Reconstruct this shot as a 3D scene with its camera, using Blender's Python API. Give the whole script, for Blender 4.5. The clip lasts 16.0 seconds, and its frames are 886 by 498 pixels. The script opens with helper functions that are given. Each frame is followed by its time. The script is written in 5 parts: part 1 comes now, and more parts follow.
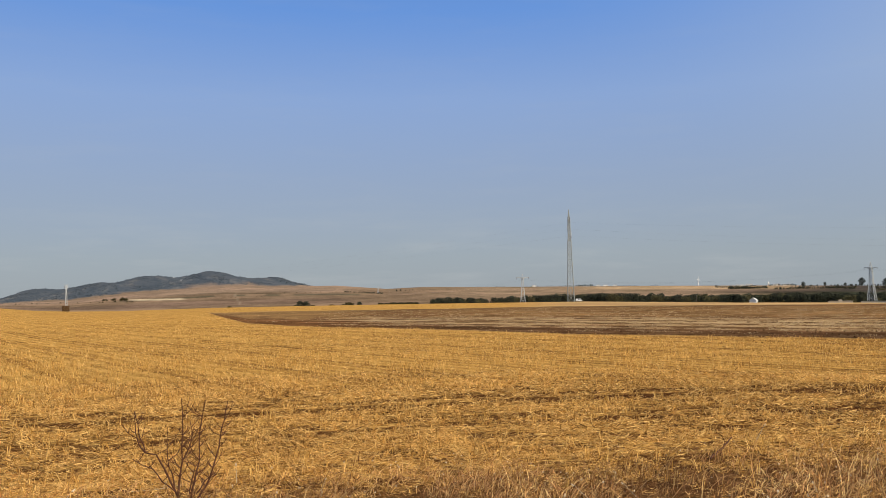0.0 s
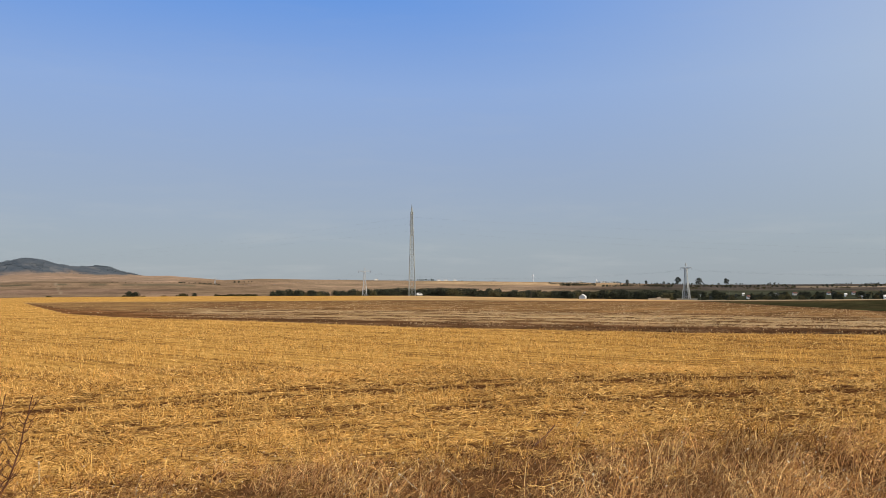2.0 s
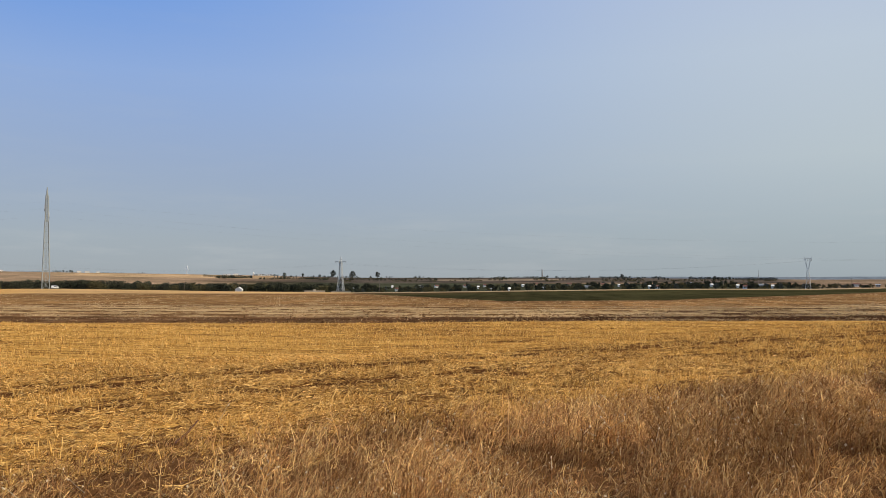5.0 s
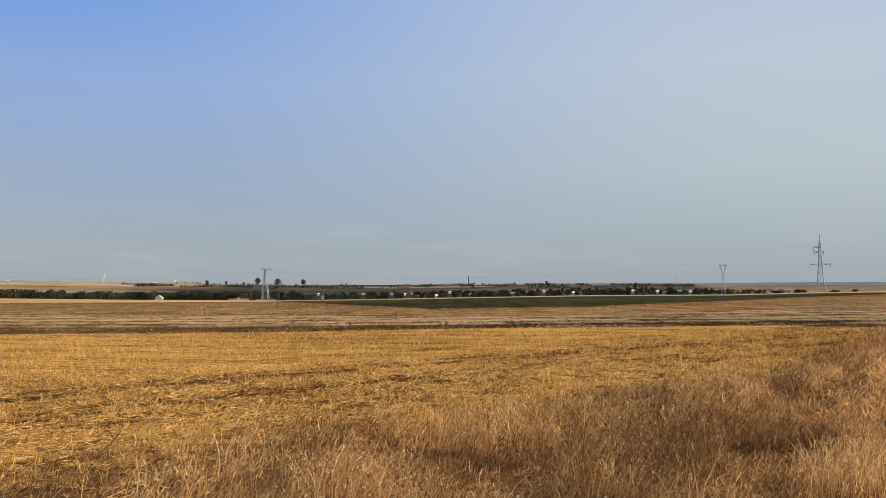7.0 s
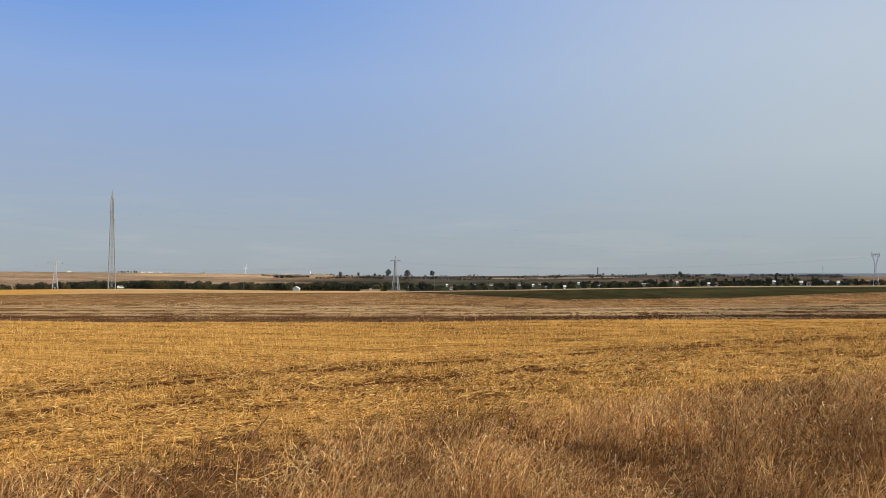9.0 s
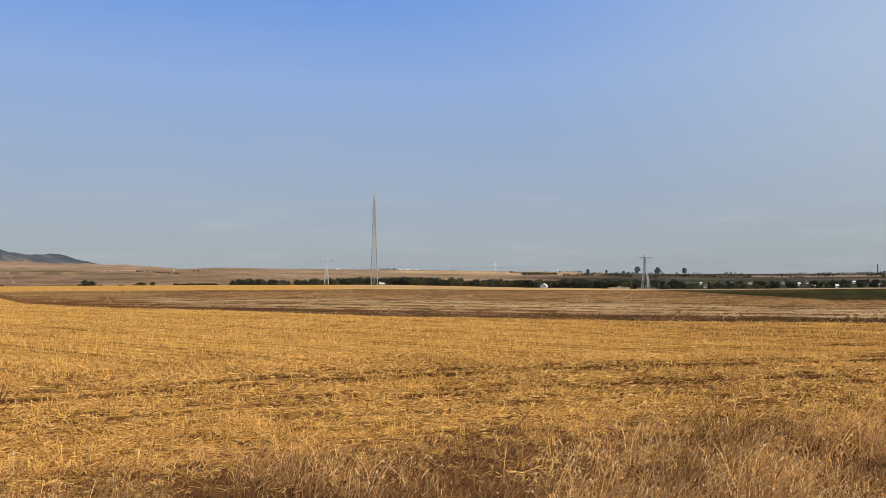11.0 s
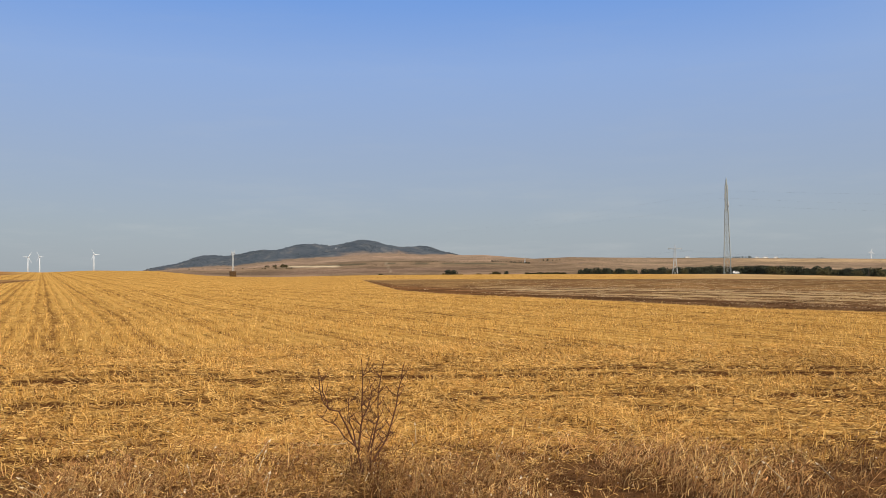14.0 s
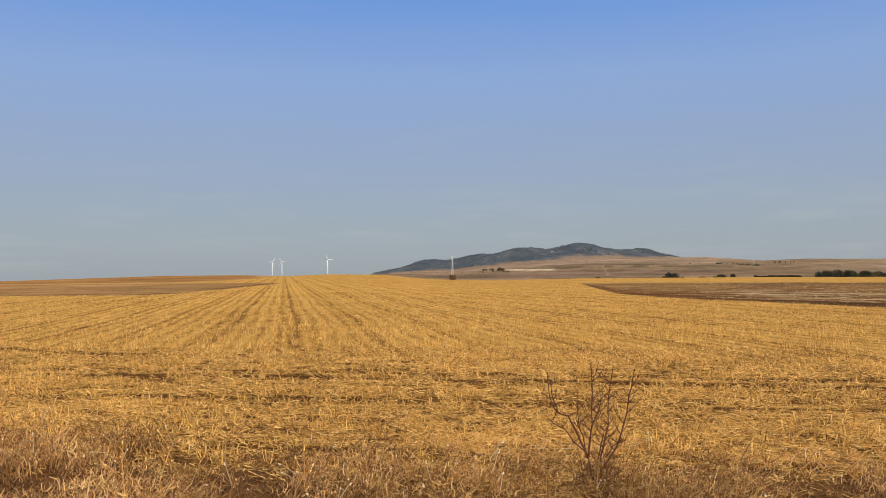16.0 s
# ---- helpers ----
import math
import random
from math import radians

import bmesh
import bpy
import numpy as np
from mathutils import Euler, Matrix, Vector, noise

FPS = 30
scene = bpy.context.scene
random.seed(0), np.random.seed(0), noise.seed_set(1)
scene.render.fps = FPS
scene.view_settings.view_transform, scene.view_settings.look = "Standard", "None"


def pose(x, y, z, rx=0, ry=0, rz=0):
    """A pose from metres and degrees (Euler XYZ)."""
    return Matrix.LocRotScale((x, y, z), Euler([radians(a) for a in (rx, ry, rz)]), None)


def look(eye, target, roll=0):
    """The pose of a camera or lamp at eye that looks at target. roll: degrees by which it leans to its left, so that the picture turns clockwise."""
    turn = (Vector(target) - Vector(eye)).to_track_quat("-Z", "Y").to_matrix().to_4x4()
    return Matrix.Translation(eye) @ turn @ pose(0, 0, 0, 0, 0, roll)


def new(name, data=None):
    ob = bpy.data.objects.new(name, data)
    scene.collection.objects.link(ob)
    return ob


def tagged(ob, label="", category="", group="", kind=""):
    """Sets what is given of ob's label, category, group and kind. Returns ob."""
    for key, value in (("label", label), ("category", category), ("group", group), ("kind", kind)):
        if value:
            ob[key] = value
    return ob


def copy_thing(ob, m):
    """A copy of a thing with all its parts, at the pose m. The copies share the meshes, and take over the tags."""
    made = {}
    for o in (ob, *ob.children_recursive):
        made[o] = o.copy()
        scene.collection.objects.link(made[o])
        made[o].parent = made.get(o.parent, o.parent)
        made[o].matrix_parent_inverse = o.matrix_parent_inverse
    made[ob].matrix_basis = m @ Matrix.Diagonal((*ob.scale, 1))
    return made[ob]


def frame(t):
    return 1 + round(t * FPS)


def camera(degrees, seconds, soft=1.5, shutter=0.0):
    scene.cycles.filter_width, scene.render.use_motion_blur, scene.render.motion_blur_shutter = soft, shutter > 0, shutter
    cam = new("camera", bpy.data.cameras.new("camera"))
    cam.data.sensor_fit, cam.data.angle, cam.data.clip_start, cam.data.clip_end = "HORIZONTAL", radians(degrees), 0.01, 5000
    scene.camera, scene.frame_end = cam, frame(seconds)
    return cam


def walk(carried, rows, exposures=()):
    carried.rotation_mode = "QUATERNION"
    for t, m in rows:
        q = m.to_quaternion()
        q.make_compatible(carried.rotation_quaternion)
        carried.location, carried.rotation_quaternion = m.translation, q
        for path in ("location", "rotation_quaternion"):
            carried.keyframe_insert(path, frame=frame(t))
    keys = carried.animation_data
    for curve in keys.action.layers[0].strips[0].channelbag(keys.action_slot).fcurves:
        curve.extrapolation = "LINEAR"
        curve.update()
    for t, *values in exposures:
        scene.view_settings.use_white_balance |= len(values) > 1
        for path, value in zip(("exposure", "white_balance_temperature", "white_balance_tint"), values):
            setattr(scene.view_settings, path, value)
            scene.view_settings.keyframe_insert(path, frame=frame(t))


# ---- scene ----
import collections

cam = camera(57.83, 16.0, 0.82)
EYE = 1.65
PATH = [
    (0, 0.000, 0.000, 0.000, -0.00, 3.37, 1.11),
    (0.5, 0.016, 0.007, -0.006, -3.26, 3.51, 0.80),
    (1, 0.029, 0.022, -0.010, -6.35, 3.41, 0.37),
    (1.5, 0.045, 0.040, -0.017, -9.06, 3.19, 0.20),
    (2, 0.068, 0.048, -0.027, -11.25, 2.77, 0.27),
    (2.5, 0.096, 0.062, -0.030, -14.18, 2.44, 0.32),
    (3, 0.109, 0.082, -0.038, -20.35, 2.22, 0.48),
    (3.5, 0.131, 0.121, -0.038, -24.43, 2.11, 0.50),
    (4, 0.154, 0.150, -0.041, -28.11, 1.88, 0.33),
    (4.5, 0.172, 0.154, -0.063, -31.64, 1.98, 0.12),
    (5, 0.196, 0.139, -0.068, -35.36, 2.17, 0.11),
    (5.2, 0.194, 0.129, -0.064, -36.77, 2.22, 0.14),
    (5.7, 0.165, 0.080, -0.055, -39.3, 2.33, 0.19),
    (6.3, 0.125, 0.010, -0.043, -40.5, 2.48, 0.26),
    (7.3, 0.062, -0.100, -0.024, -40.58, 2.68, 0.36),
    (7.5, 0.055, -0.102, -0.024, -40.59, 2.62, 0.45),
    (8, 0.049, -0.059, -0.022, -39.43, 2.28, 0.45),
    (8.5, 0.052, 0.003, -0.033, -36.05, 2.12, 0.34),
    (9, 0.052, 0.055, -0.048, -31.47, 2.08, 0.41),
    (9.2, 0.046, 0.068, -0.051, -29.47, 2.12, 0.31),
    (11.5, -0.096, 0.110, -0.041, -9.87, 1.92, 0.27),
    (12, -0.116, 0.124, -0.040, -5.72, 1.82, 0.22),
    (12.5, -0.132, 0.124, -0.043, -1.65, 1.51, 0.21),
    (13, -0.159, 0.101, -0.034, 2.97, 1.37, 0.37),
    (13.5, -0.186, 0.074, -0.029, 6.74, 1.34, 0.40),
    (14, -0.215, 0.043, -0.027, 10.44, 1.34, 0.40),
    (14.5, -0.235, 0.031, -0.027, 13.83, 1.40, 0.42),
    (15, -0.251, 0.025, -0.029, 16.95, 1.55, 0.38),
    (15.5, -0.272, 0.012, -0.026, 21.69, 1.58, 0.49),
    (16, -0.295, -0.002, -0.017, 25.78, 1.70, 0.58),
]

walk(cam, [(t, pose(x, y, EYE + z, 90 + pitch, roll, yaw)) for t, x, y, z, yaw, pitch, roll in PATH],
     exposures=((0.0, -0.08), (1.0, -0.08), (2.0, 0.0), (11.5, 0.03), (12.5, 0.05), (14.0, 0.01), (15.0, -0.06), (16.0, -0.07)))

# ---- light ----
SUN_AZ, SUN_EL = 135.0, 38.0
world = bpy.data.worlds.new("sky")
scene.world = world
world.use_nodes = True
wn = world.node_tree
wn.nodes.clear()
sky = wn.nodes.new("ShaderNodeTexSky")
sky.sky_type, sky.sun_disc = "NISHITA", False
sky.sun_elevation, sky.sun_rotation = radians(SUN_EL), radians(SUN_AZ)
sky.altitude, sky.air_density, sky.dust_density, sky.ozone_density = 100, 1.0, 1.2, 3.0


def sky_node(kind, **values):
    n = wn.nodes.new(kind)
    for k, v in values.items():
        setattr(n, k, v)
    return n


def sky_ramp(fac, stops):
    n = sky_node("ShaderNodeValToRGB")
    e = n.color_ramp.elements
    while len(e) < len(stops):
        e.new(0.5)
    for k, (p, c) in zip(e, stops):
        k.position, k.color = p, (*c, 1.0)
    wn.links.new(fac, n.inputs[0])
    return n.outputs[0]


# a hazy late-summer sky: grey-blue at the horizon, blue above, paler towards the sun
sa, se = radians(SUN_AZ), radians(SUN_EL)
SUN_WAY = Vector((math.sin(sa) * math.cos(se), math.cos(sa) * math.cos(se), math.sin(se)))
way = sky_node("ShaderNodeTexCoord").outputs["Generated"]
parts = sky_node("ShaderNodeSeparateXYZ")
wn.links.new(way, parts.inputs[0])
haze_blue = sky_ramp(parts.outputs["Z"], ((0.0, (0.362, 0.405, 0.44)), (0.05, (0.36, 0.417, 0.475)), (0.14, (0.325, 0.415, 0.585)), (0.24, (0.28, 0.418, 0.722)),
                                          (0.34, (0.15, 0.33, 0.77)), (0.5, (0.11, 0.235, 0.58)), (1.0, (0.07, 0.16, 0.44))))
haze_sun = sky_ramp(parts.outputs["Z"], ((0.0, (0.345, 0.405, 0.445)), (0.05, (0.385, 0.45, 0.49)), (0.14, (0.50, 0.565, 0.595)), (0.26, (0.52, 0.60, 0.69)), (0.36, (0.47, 0.56, 0.74)), (1.0, (0.25, 0.38, 0.62))))
dot = sky_node("ShaderNodeVectorMath", operation="DOT_PRODUCT")
wn.links.new(way, dot.inputs[0])
dot.inputs[1].default_value = SUN_WAY
near_sun = sky_node("ShaderNodeMapRange", interpolation_type="SMOOTHSTEP")
near_sun.inputs["From Min"].default_value, near_sun.inputs["From Max"].default_value = -0.28, 0.42
wn.links.new(dot.outputs["Value"], near_sun.inputs["Value"])
haze = sky_node("ShaderNodeMix", data_type="RGBA")
wn.links.new(near_sun.outputs[0], haze.inputs[0])
wn.links.new(haze_blue, haze.inputs[6])
wn.links.new(haze_sun, haze.inputs[7])
# faint streaks of cloud low over the land
flat = sky_node("ShaderNodeMapping")
flat.inputs["Scale"].default_value = (5.0, 5.0, 34.0)
wn.links.new(way, flat.inputs["Vector"])
puffs = sky_node("ShaderNodeTexNoise")
puffs.inputs["Scale"].default_value, puffs.inputs["Detail"].default_value, puffs.inputs["Roughness"].default_value = 1.3, 7.0, 0.62
wn.links.new(flat.outputs[0], puffs.inputs["Vector"])
thick = sky_ramp(puffs.outputs["Fac"], ((0.5, (0, 0, 0)), (0.72, (0.34, 0.34, 0.34))))
low_only = sky_ramp(parts.outputs["Z"], ((0.0, (0.8, 0.8, 0.8)), (0.04, (1, 1, 1)), (0.11, (0.25, 0.25, 0.25)), (0.3, (0.12, 0.12, 0.12))))
amount = sky_node("ShaderNodeMath", operation="MULTIPLY")
wn.links.new(thick, amount.inputs[0])
wn.links.new(low_only, amount.inputs[1])
thin_cloud = sky_node("ShaderNodeMix", data_type="RGBA")
thin_cloud.inputs[7].default_value = (0.50, 0.53, 0.55, 1.0)
wn.links.new(amount.outputs[0], thin_cloud.inputs[0])
wn.links.new(haze.outputs[2], thin_cloud.inputs[6])
dim = sky_node("ShaderNodeMix", data_type="RGBA", blend_type="MULTIPLY")
dim.inputs[0].default_value = 1.0
dim.inputs[7].default_value = (0.1, 0.1, 0.1, 1.0)
wn.links.new(sky.outputs[0], dim.inputs[6])
blend = sky_node("ShaderNodeMix", data_type="RGBA")
blend.inputs[0].default_value = 0.9
wn.links.new(dim.outputs[2], blend.inputs[6])
wn.links.new(thin_cloud.outputs[2], blend.inputs[7])
back = sky_node("ShaderNodeBackground")
back.inputs["Strength"].default_value = 1.0
wout = sky_node("ShaderNodeOutputWorld")
wn.links.new(blend.outputs[2], back.inputs["Color"])
wn.links.new(back.outputs[0], wout.inputs["Surface"])

sun_data = bpy.data.lights.new("sun", "SUN")
sun_data.energy, sun_data.angle, sun_data.color = 4.8, radians(0.6), (1.0, 0.87, 0.68)
sun = new("sun", sun_data)
sun.matrix_world = look(SUN_WAY * 200, (0, 0, 0))
scene.view_settings.exposure = 0.0


# ---- materials ----
class Graph:
    """A small helper to wire a node material."""

    def __init__(self, name, rough=0.8, metal=0.0, spec=0.3):
        self.m = bpy.data.materials.new(name)
        self.m.use_nodes = True
        self.t = self.m.node_tree
        self.b = self.t.nodes["Principled BSDF"]
        self.b.inputs["Roughness"].default_value = rough
        self.b.inputs["Metallic"].default_value = metal
        self.b.inputs["Specular IOR Level"].default_value = spec
        self.geo = self.t.nodes.new("ShaderNodeNewGeometry")

    def put(self, socket, value):
        if hasattr(value, "links"):
            self.t.links.new(value, socket)
        else:
            socket.default_value = value

    def math(self, op, a, b=0.0, c=0.0):
        n = self.t.nodes.new("ShaderNodeMath")
        n.operation = op
        for s, v in zip(n.inputs, (a, b, c)):
            self.put(s, v)
        return n.outputs[0]

    def noise(self, scale, detail=4.0, rough=0.6, vector=None):
        n = self.t.nodes.new("ShaderNodeTexNoise")
        n.inputs["Scale"].default_value = scale
        n.inputs["Detail"].default_value = detail
        n.inputs["Roughness"].default_value = rough
        self.t.links.new(vector or self.geo.outputs["Position"], n.inputs["Vector"])
        return n.outputs["Fac"]

    def place(self, scale=(1, 1, 1), turn=0.0):
        n = self.t.nodes.new("ShaderNodeMapping")
        n.inputs["Rotation"].default_value = (0, 0, radians(turn))
        self.t.links.new(self.geo.outputs["Position"], n.inputs["Vector"])
        m = self.t.nodes.new("ShaderNodeMapping")
        m.inputs["Scale"].default_value = scale
        self.t.links.new(n.outputs[0], m.inputs["Vector"])
        return m.outputs[0]

    def span(self, value, a, b, lo=0.0, hi=1.0):
        n = self.t.nodes.new("ShaderNodeMapRange")
        for s, v in zip(n.inputs, (value, a, b, lo, hi)):
            self.put(s, v)
        return n.outputs[0]

    def attr(self, name, out="Fac"):
        n = self.t.nodes.new("ShaderNodeAttribute")
        n.attribute_name = name
        return n.outputs[out]

    def mix(self, fac, a, b, blend="MIX"):
        n = self.t.nodes.new("ShaderNodeMix")
        n.data_type, n.blend_type = "RGBA", blend
        self.put(n.inputs[0], fac)
        for s, v in ((n.inputs[6], a), (n.inputs[7], b)):
            self.put(s, v if hasattr(v, "links") else (*v, 1.0))
        return n.outputs[2]

    def ramp(self, fac, *stops):
        n = self.t.nodes.new("ShaderNodeValToRGB")
        e = n.color_ramp.elements
        while len(e) < len(stops):
            e.new(0.5)
        for k, (p, c) in zip(e, stops):
            k.position, k.color = p, (*c, 1.0)
        self.put(n.inputs[0], fac)
        return n.outputs[0]

    def bump(self, height, strength=0.4, distance=0.02):
        n = self.t.nodes.new("ShaderNodeBump")
        n.inputs["Strength"].default_value, n.inputs["Distance"].default_value = strength, distance
        self.put(n.inputs["Height"], height)
        self.t.links.new(n.outputs[0], self.b.inputs["Normal"])

    def colour(self, value):
        self.put(self.b.inputs["Base Color"], value if hasattr(value, "links") else (*value, 1.0))
        return self.m


def surface(name, dark, light, scale=3.0, rough=0.8, metal=0.0, bump=0.15, distance=0.01):
    """A plain surface with grain and larger stains."""
    g = Graph(name, rough, metal)
    n = g.math("MULTIPLY_ADD", g.noise(scale * 7, 5), 0.45, g.math("MULTIPLY", g.noise(scale, 4), 0.55))
    g.bump(g.noise(scale * 12, 3), bump, distance)
    return g.colour(g.ramp(n, (0.3, dark), (0.7, light)))


def blades(name, stops, rough=0.7, shine=0.05, through_light=0.3, patch=None):
    """Dry stalks: each one has a tone of its own."""
    g = Graph(name, rough, 0.0, shine)
    tone = g.math("MULTIPLY_ADD", g.noise(0.5, 3), 0.7, g.math("SUBTRACT", g.math("MULTIPLY", g.geo.outputs["Random Per Island"], 0.75), 0.2))
    col = g.ramp(tone, *stops)
    if patch:
        col = g.mix(1.0, col, g.ramp(g.noise(0.9, 4, 0.6), (0.43, patch), (0.56, (1.22, 1.19, 1.12))), "MULTIPLY")
    m = g.colour(col)
    thin = g.t.nodes.new("ShaderNodeBsdfTranslucent")
    g.t.links.new(col, thin.inputs["Color"])
    both = g.t.nodes.new("ShaderNodeMixShader")
    both.inputs[0].default_value = through_light
    g.t.links.new(g.b.outputs[0], both.inputs[1])
    g.t.links.new(thin.outputs[0], both.inputs[2])
    g.t.links.new(both.outputs[0], g.t.nodes["Material Output"].inputs["Surface"])
    return m


def leafy(name, dark, light, scale=0.5):
    g = Graph(name, 0.85, 0.0, 0.04)
    tone = g.math("MULTIPLY_ADD", g.geo.outputs["Random Per Island"], 0.6, g.math("MULTIPLY", g.noise(scale, 3), 0.5))
    return g.colour(g.ramp(tone, (0.2, dark), (0.85, light)))


M_STUBBLE = blades("stubble_straw", ((0.12, (0.20, 0.095, 0.028)), (0.4, (0.63, 0.345, 0.08)), (0.8, (0.91, 0.585, 0.195))), 0.7, 0.05, 0.35)
M_LITTER = blades("loose_straw", ((0.16, (0.07, 0.03, 0.012)), (0.34, (0.50, 0.262, 0.066)), (0.8, (0.93, 0.60, 0.205))), 0.7, 0.05)
M_GRASS = blades("dry_grass", ((0.1, (0.20, 0.088, 0.03)), (0.4, (0.58, 0.32, 0.105)), (0.75, (0.95, 0.68, 0.31))), 0.85, 0.03, 0.4, (0.56, 0.5, 0.46))
M_WEED = blades("dry_weeds", ((0.12, (0.11, 0.042, 0.018)), (0.45, (0.43, 0.22, 0.09)), (0.8, (0.76, 0.46, 0.20))), 0.85, 0.03, 0.4, (0.46, 0.41, 0.39))
M_STUMP = blades("torn_stalk", ((0.1, (0.26, 0.15, 0.068)), (0.45, (0.48, 0.315, 0.145)), (0.8, (0.74, 0.55, 0.31))), 0.85, 0.03)
M_CLOD = blades("dark_clods", ((0.1, (0.045, 0.022, 0.011)), (0.9, (0.17, 0.088, 0.038))), 0.95, 0.02, 0.0)
M_SEED = blades("pale_seed_heads", ((0.1, (0.50, 0.37, 0.21)), (0.9, (0.84, 0.70, 0.48))), 0.9, 0.03)
M_TWIG = surface("shrub_bark", (0.065, 0.026, 0.014), (0.14, 0.058, 0.028), 40, 0.95)
M_BARK = surface("tree_bark", (0.05, 0.035, 0.025), (0.12, 0.09, 0.065), 1.5, 0.9)
M_LEAF = leafy("tree_leaves", (0.022, 0.026, 0.018), (0.068, 0.07, 0.044))
M_LEAF_OLIVE = leafy("olive_leaves", (0.045, 0.043, 0.022), (0.125, 0.108, 0.052))
# skyline leaves: lighter and greyer, distance haze put into the colour
M_LEAF_HAZY = leafy("hazy_leaves", (0.05, 0.056, 0.048), (0.10, 0.108, 0.09))
# scrub on the far hill, its green shifted to blue-grey as painted haze
M_LEAF_HILL_HAZE = leafy("hazed_hill_scrub_leaves", (0.07, 0.086, 0.102), (0.095, 0.112, 0.128), 0.01)
M_LEAF_DRY = leafy("hedge_leaves", (0.03, 0.026, 0.012), (0.085, 0.068, 0.028))
M_STEEL = surface("galvanised_steel", (0.38, 0.39, 0.39), (0.55, 0.56, 0.55), 0.6, 0.6, 0.25)
M_MAST = surface("weathered_mast_steel", (0.22, 0.24, 0.23), (0.34, 0.36, 0.34), 0.6, 0.7, 0.1)
M_TURBINE = surface("pale_grey_turbine_paint", (0.64, 0.66, 0.67), (0.74, 0.76, 0.77), 0.1, 0.6)
M_PALE_STEEL = surface("pale_painted_steel", (0.5, 0.52, 0.52), (0.68, 0.69, 0.68), 0.6, 0.5, 0.2)
M_WIRE = surface("aluminium_wire", (0.16, 0.165, 0.17), (0.24, 0.245, 0.25), 0.2, 0.5, 0.6)
M_GLASS_INS = surface("insulator_glaze", (0.10, 0.06, 0.04), (0.18, 0.11, 0.07), 2, 0.25)
M_WHITE = surface("white_paint", (0.72, 0.72, 0.70), (0.84, 0.84, 0.82), 0.4, 0.45)
M_WALL_WHITE = surface("whitewashed_plaster", (0.66, 0.65, 0.61), (0.82, 0.81, 0.77), 0.6, 0.9)
M_WALL_YELLOW = surface("ochre_plaster", (0.48, 0.34, 0.17), (0.60, 0.45, 0.25), 0.6, 0.9)
M_WALL_GREY = surface("grey_plaster", (0.34, 0.33, 0.31), (0.46, 0.45, 0.42), 0.6, 0.9)
M_ROOF_RED = surface("clay_tile_roof", (0.10, 0.05, 0.038), (0.19, 0.095, 0.07), 0.8, 0.9)
M_ROOF_GREY = surface("fibre_cement_roof", (0.25, 0.26, 0.27), (0.40, 0.41, 0.42), 0.7, 0.8)
M_PANE = surface("window_pane", (0.03, 0.04, 0.05), (0.06, 0.07, 0.08), 0.5, 0.15)
M_DOOR = surface("brown_door_paint", (0.09, 0.05, 0.03), (0.16, 0.09, 0.05), 1, 0.6)
M_CONCRETE = surface("pale_concrete", (0.42, 0.36, 0.28), (0.56, 0.50, 0.40), 0.5, 0.9)
M_BALE = surface("weathered_bale_straw", (0.045, 0.026, 0.013), (0.12, 0.07, 0.03), 2.5, 0.95, 0.0, 0.6, 0.05)
M_TYRE = surface("tyre_rubber", (0.015, 0.015, 0.016), (0.03, 0.03, 0.03), 4, 0.85)
M_POLE = surface("weathered_pole_wood", (0.10, 0.08, 0.065), (0.19, 0.16, 0.13), 1, 0.9)


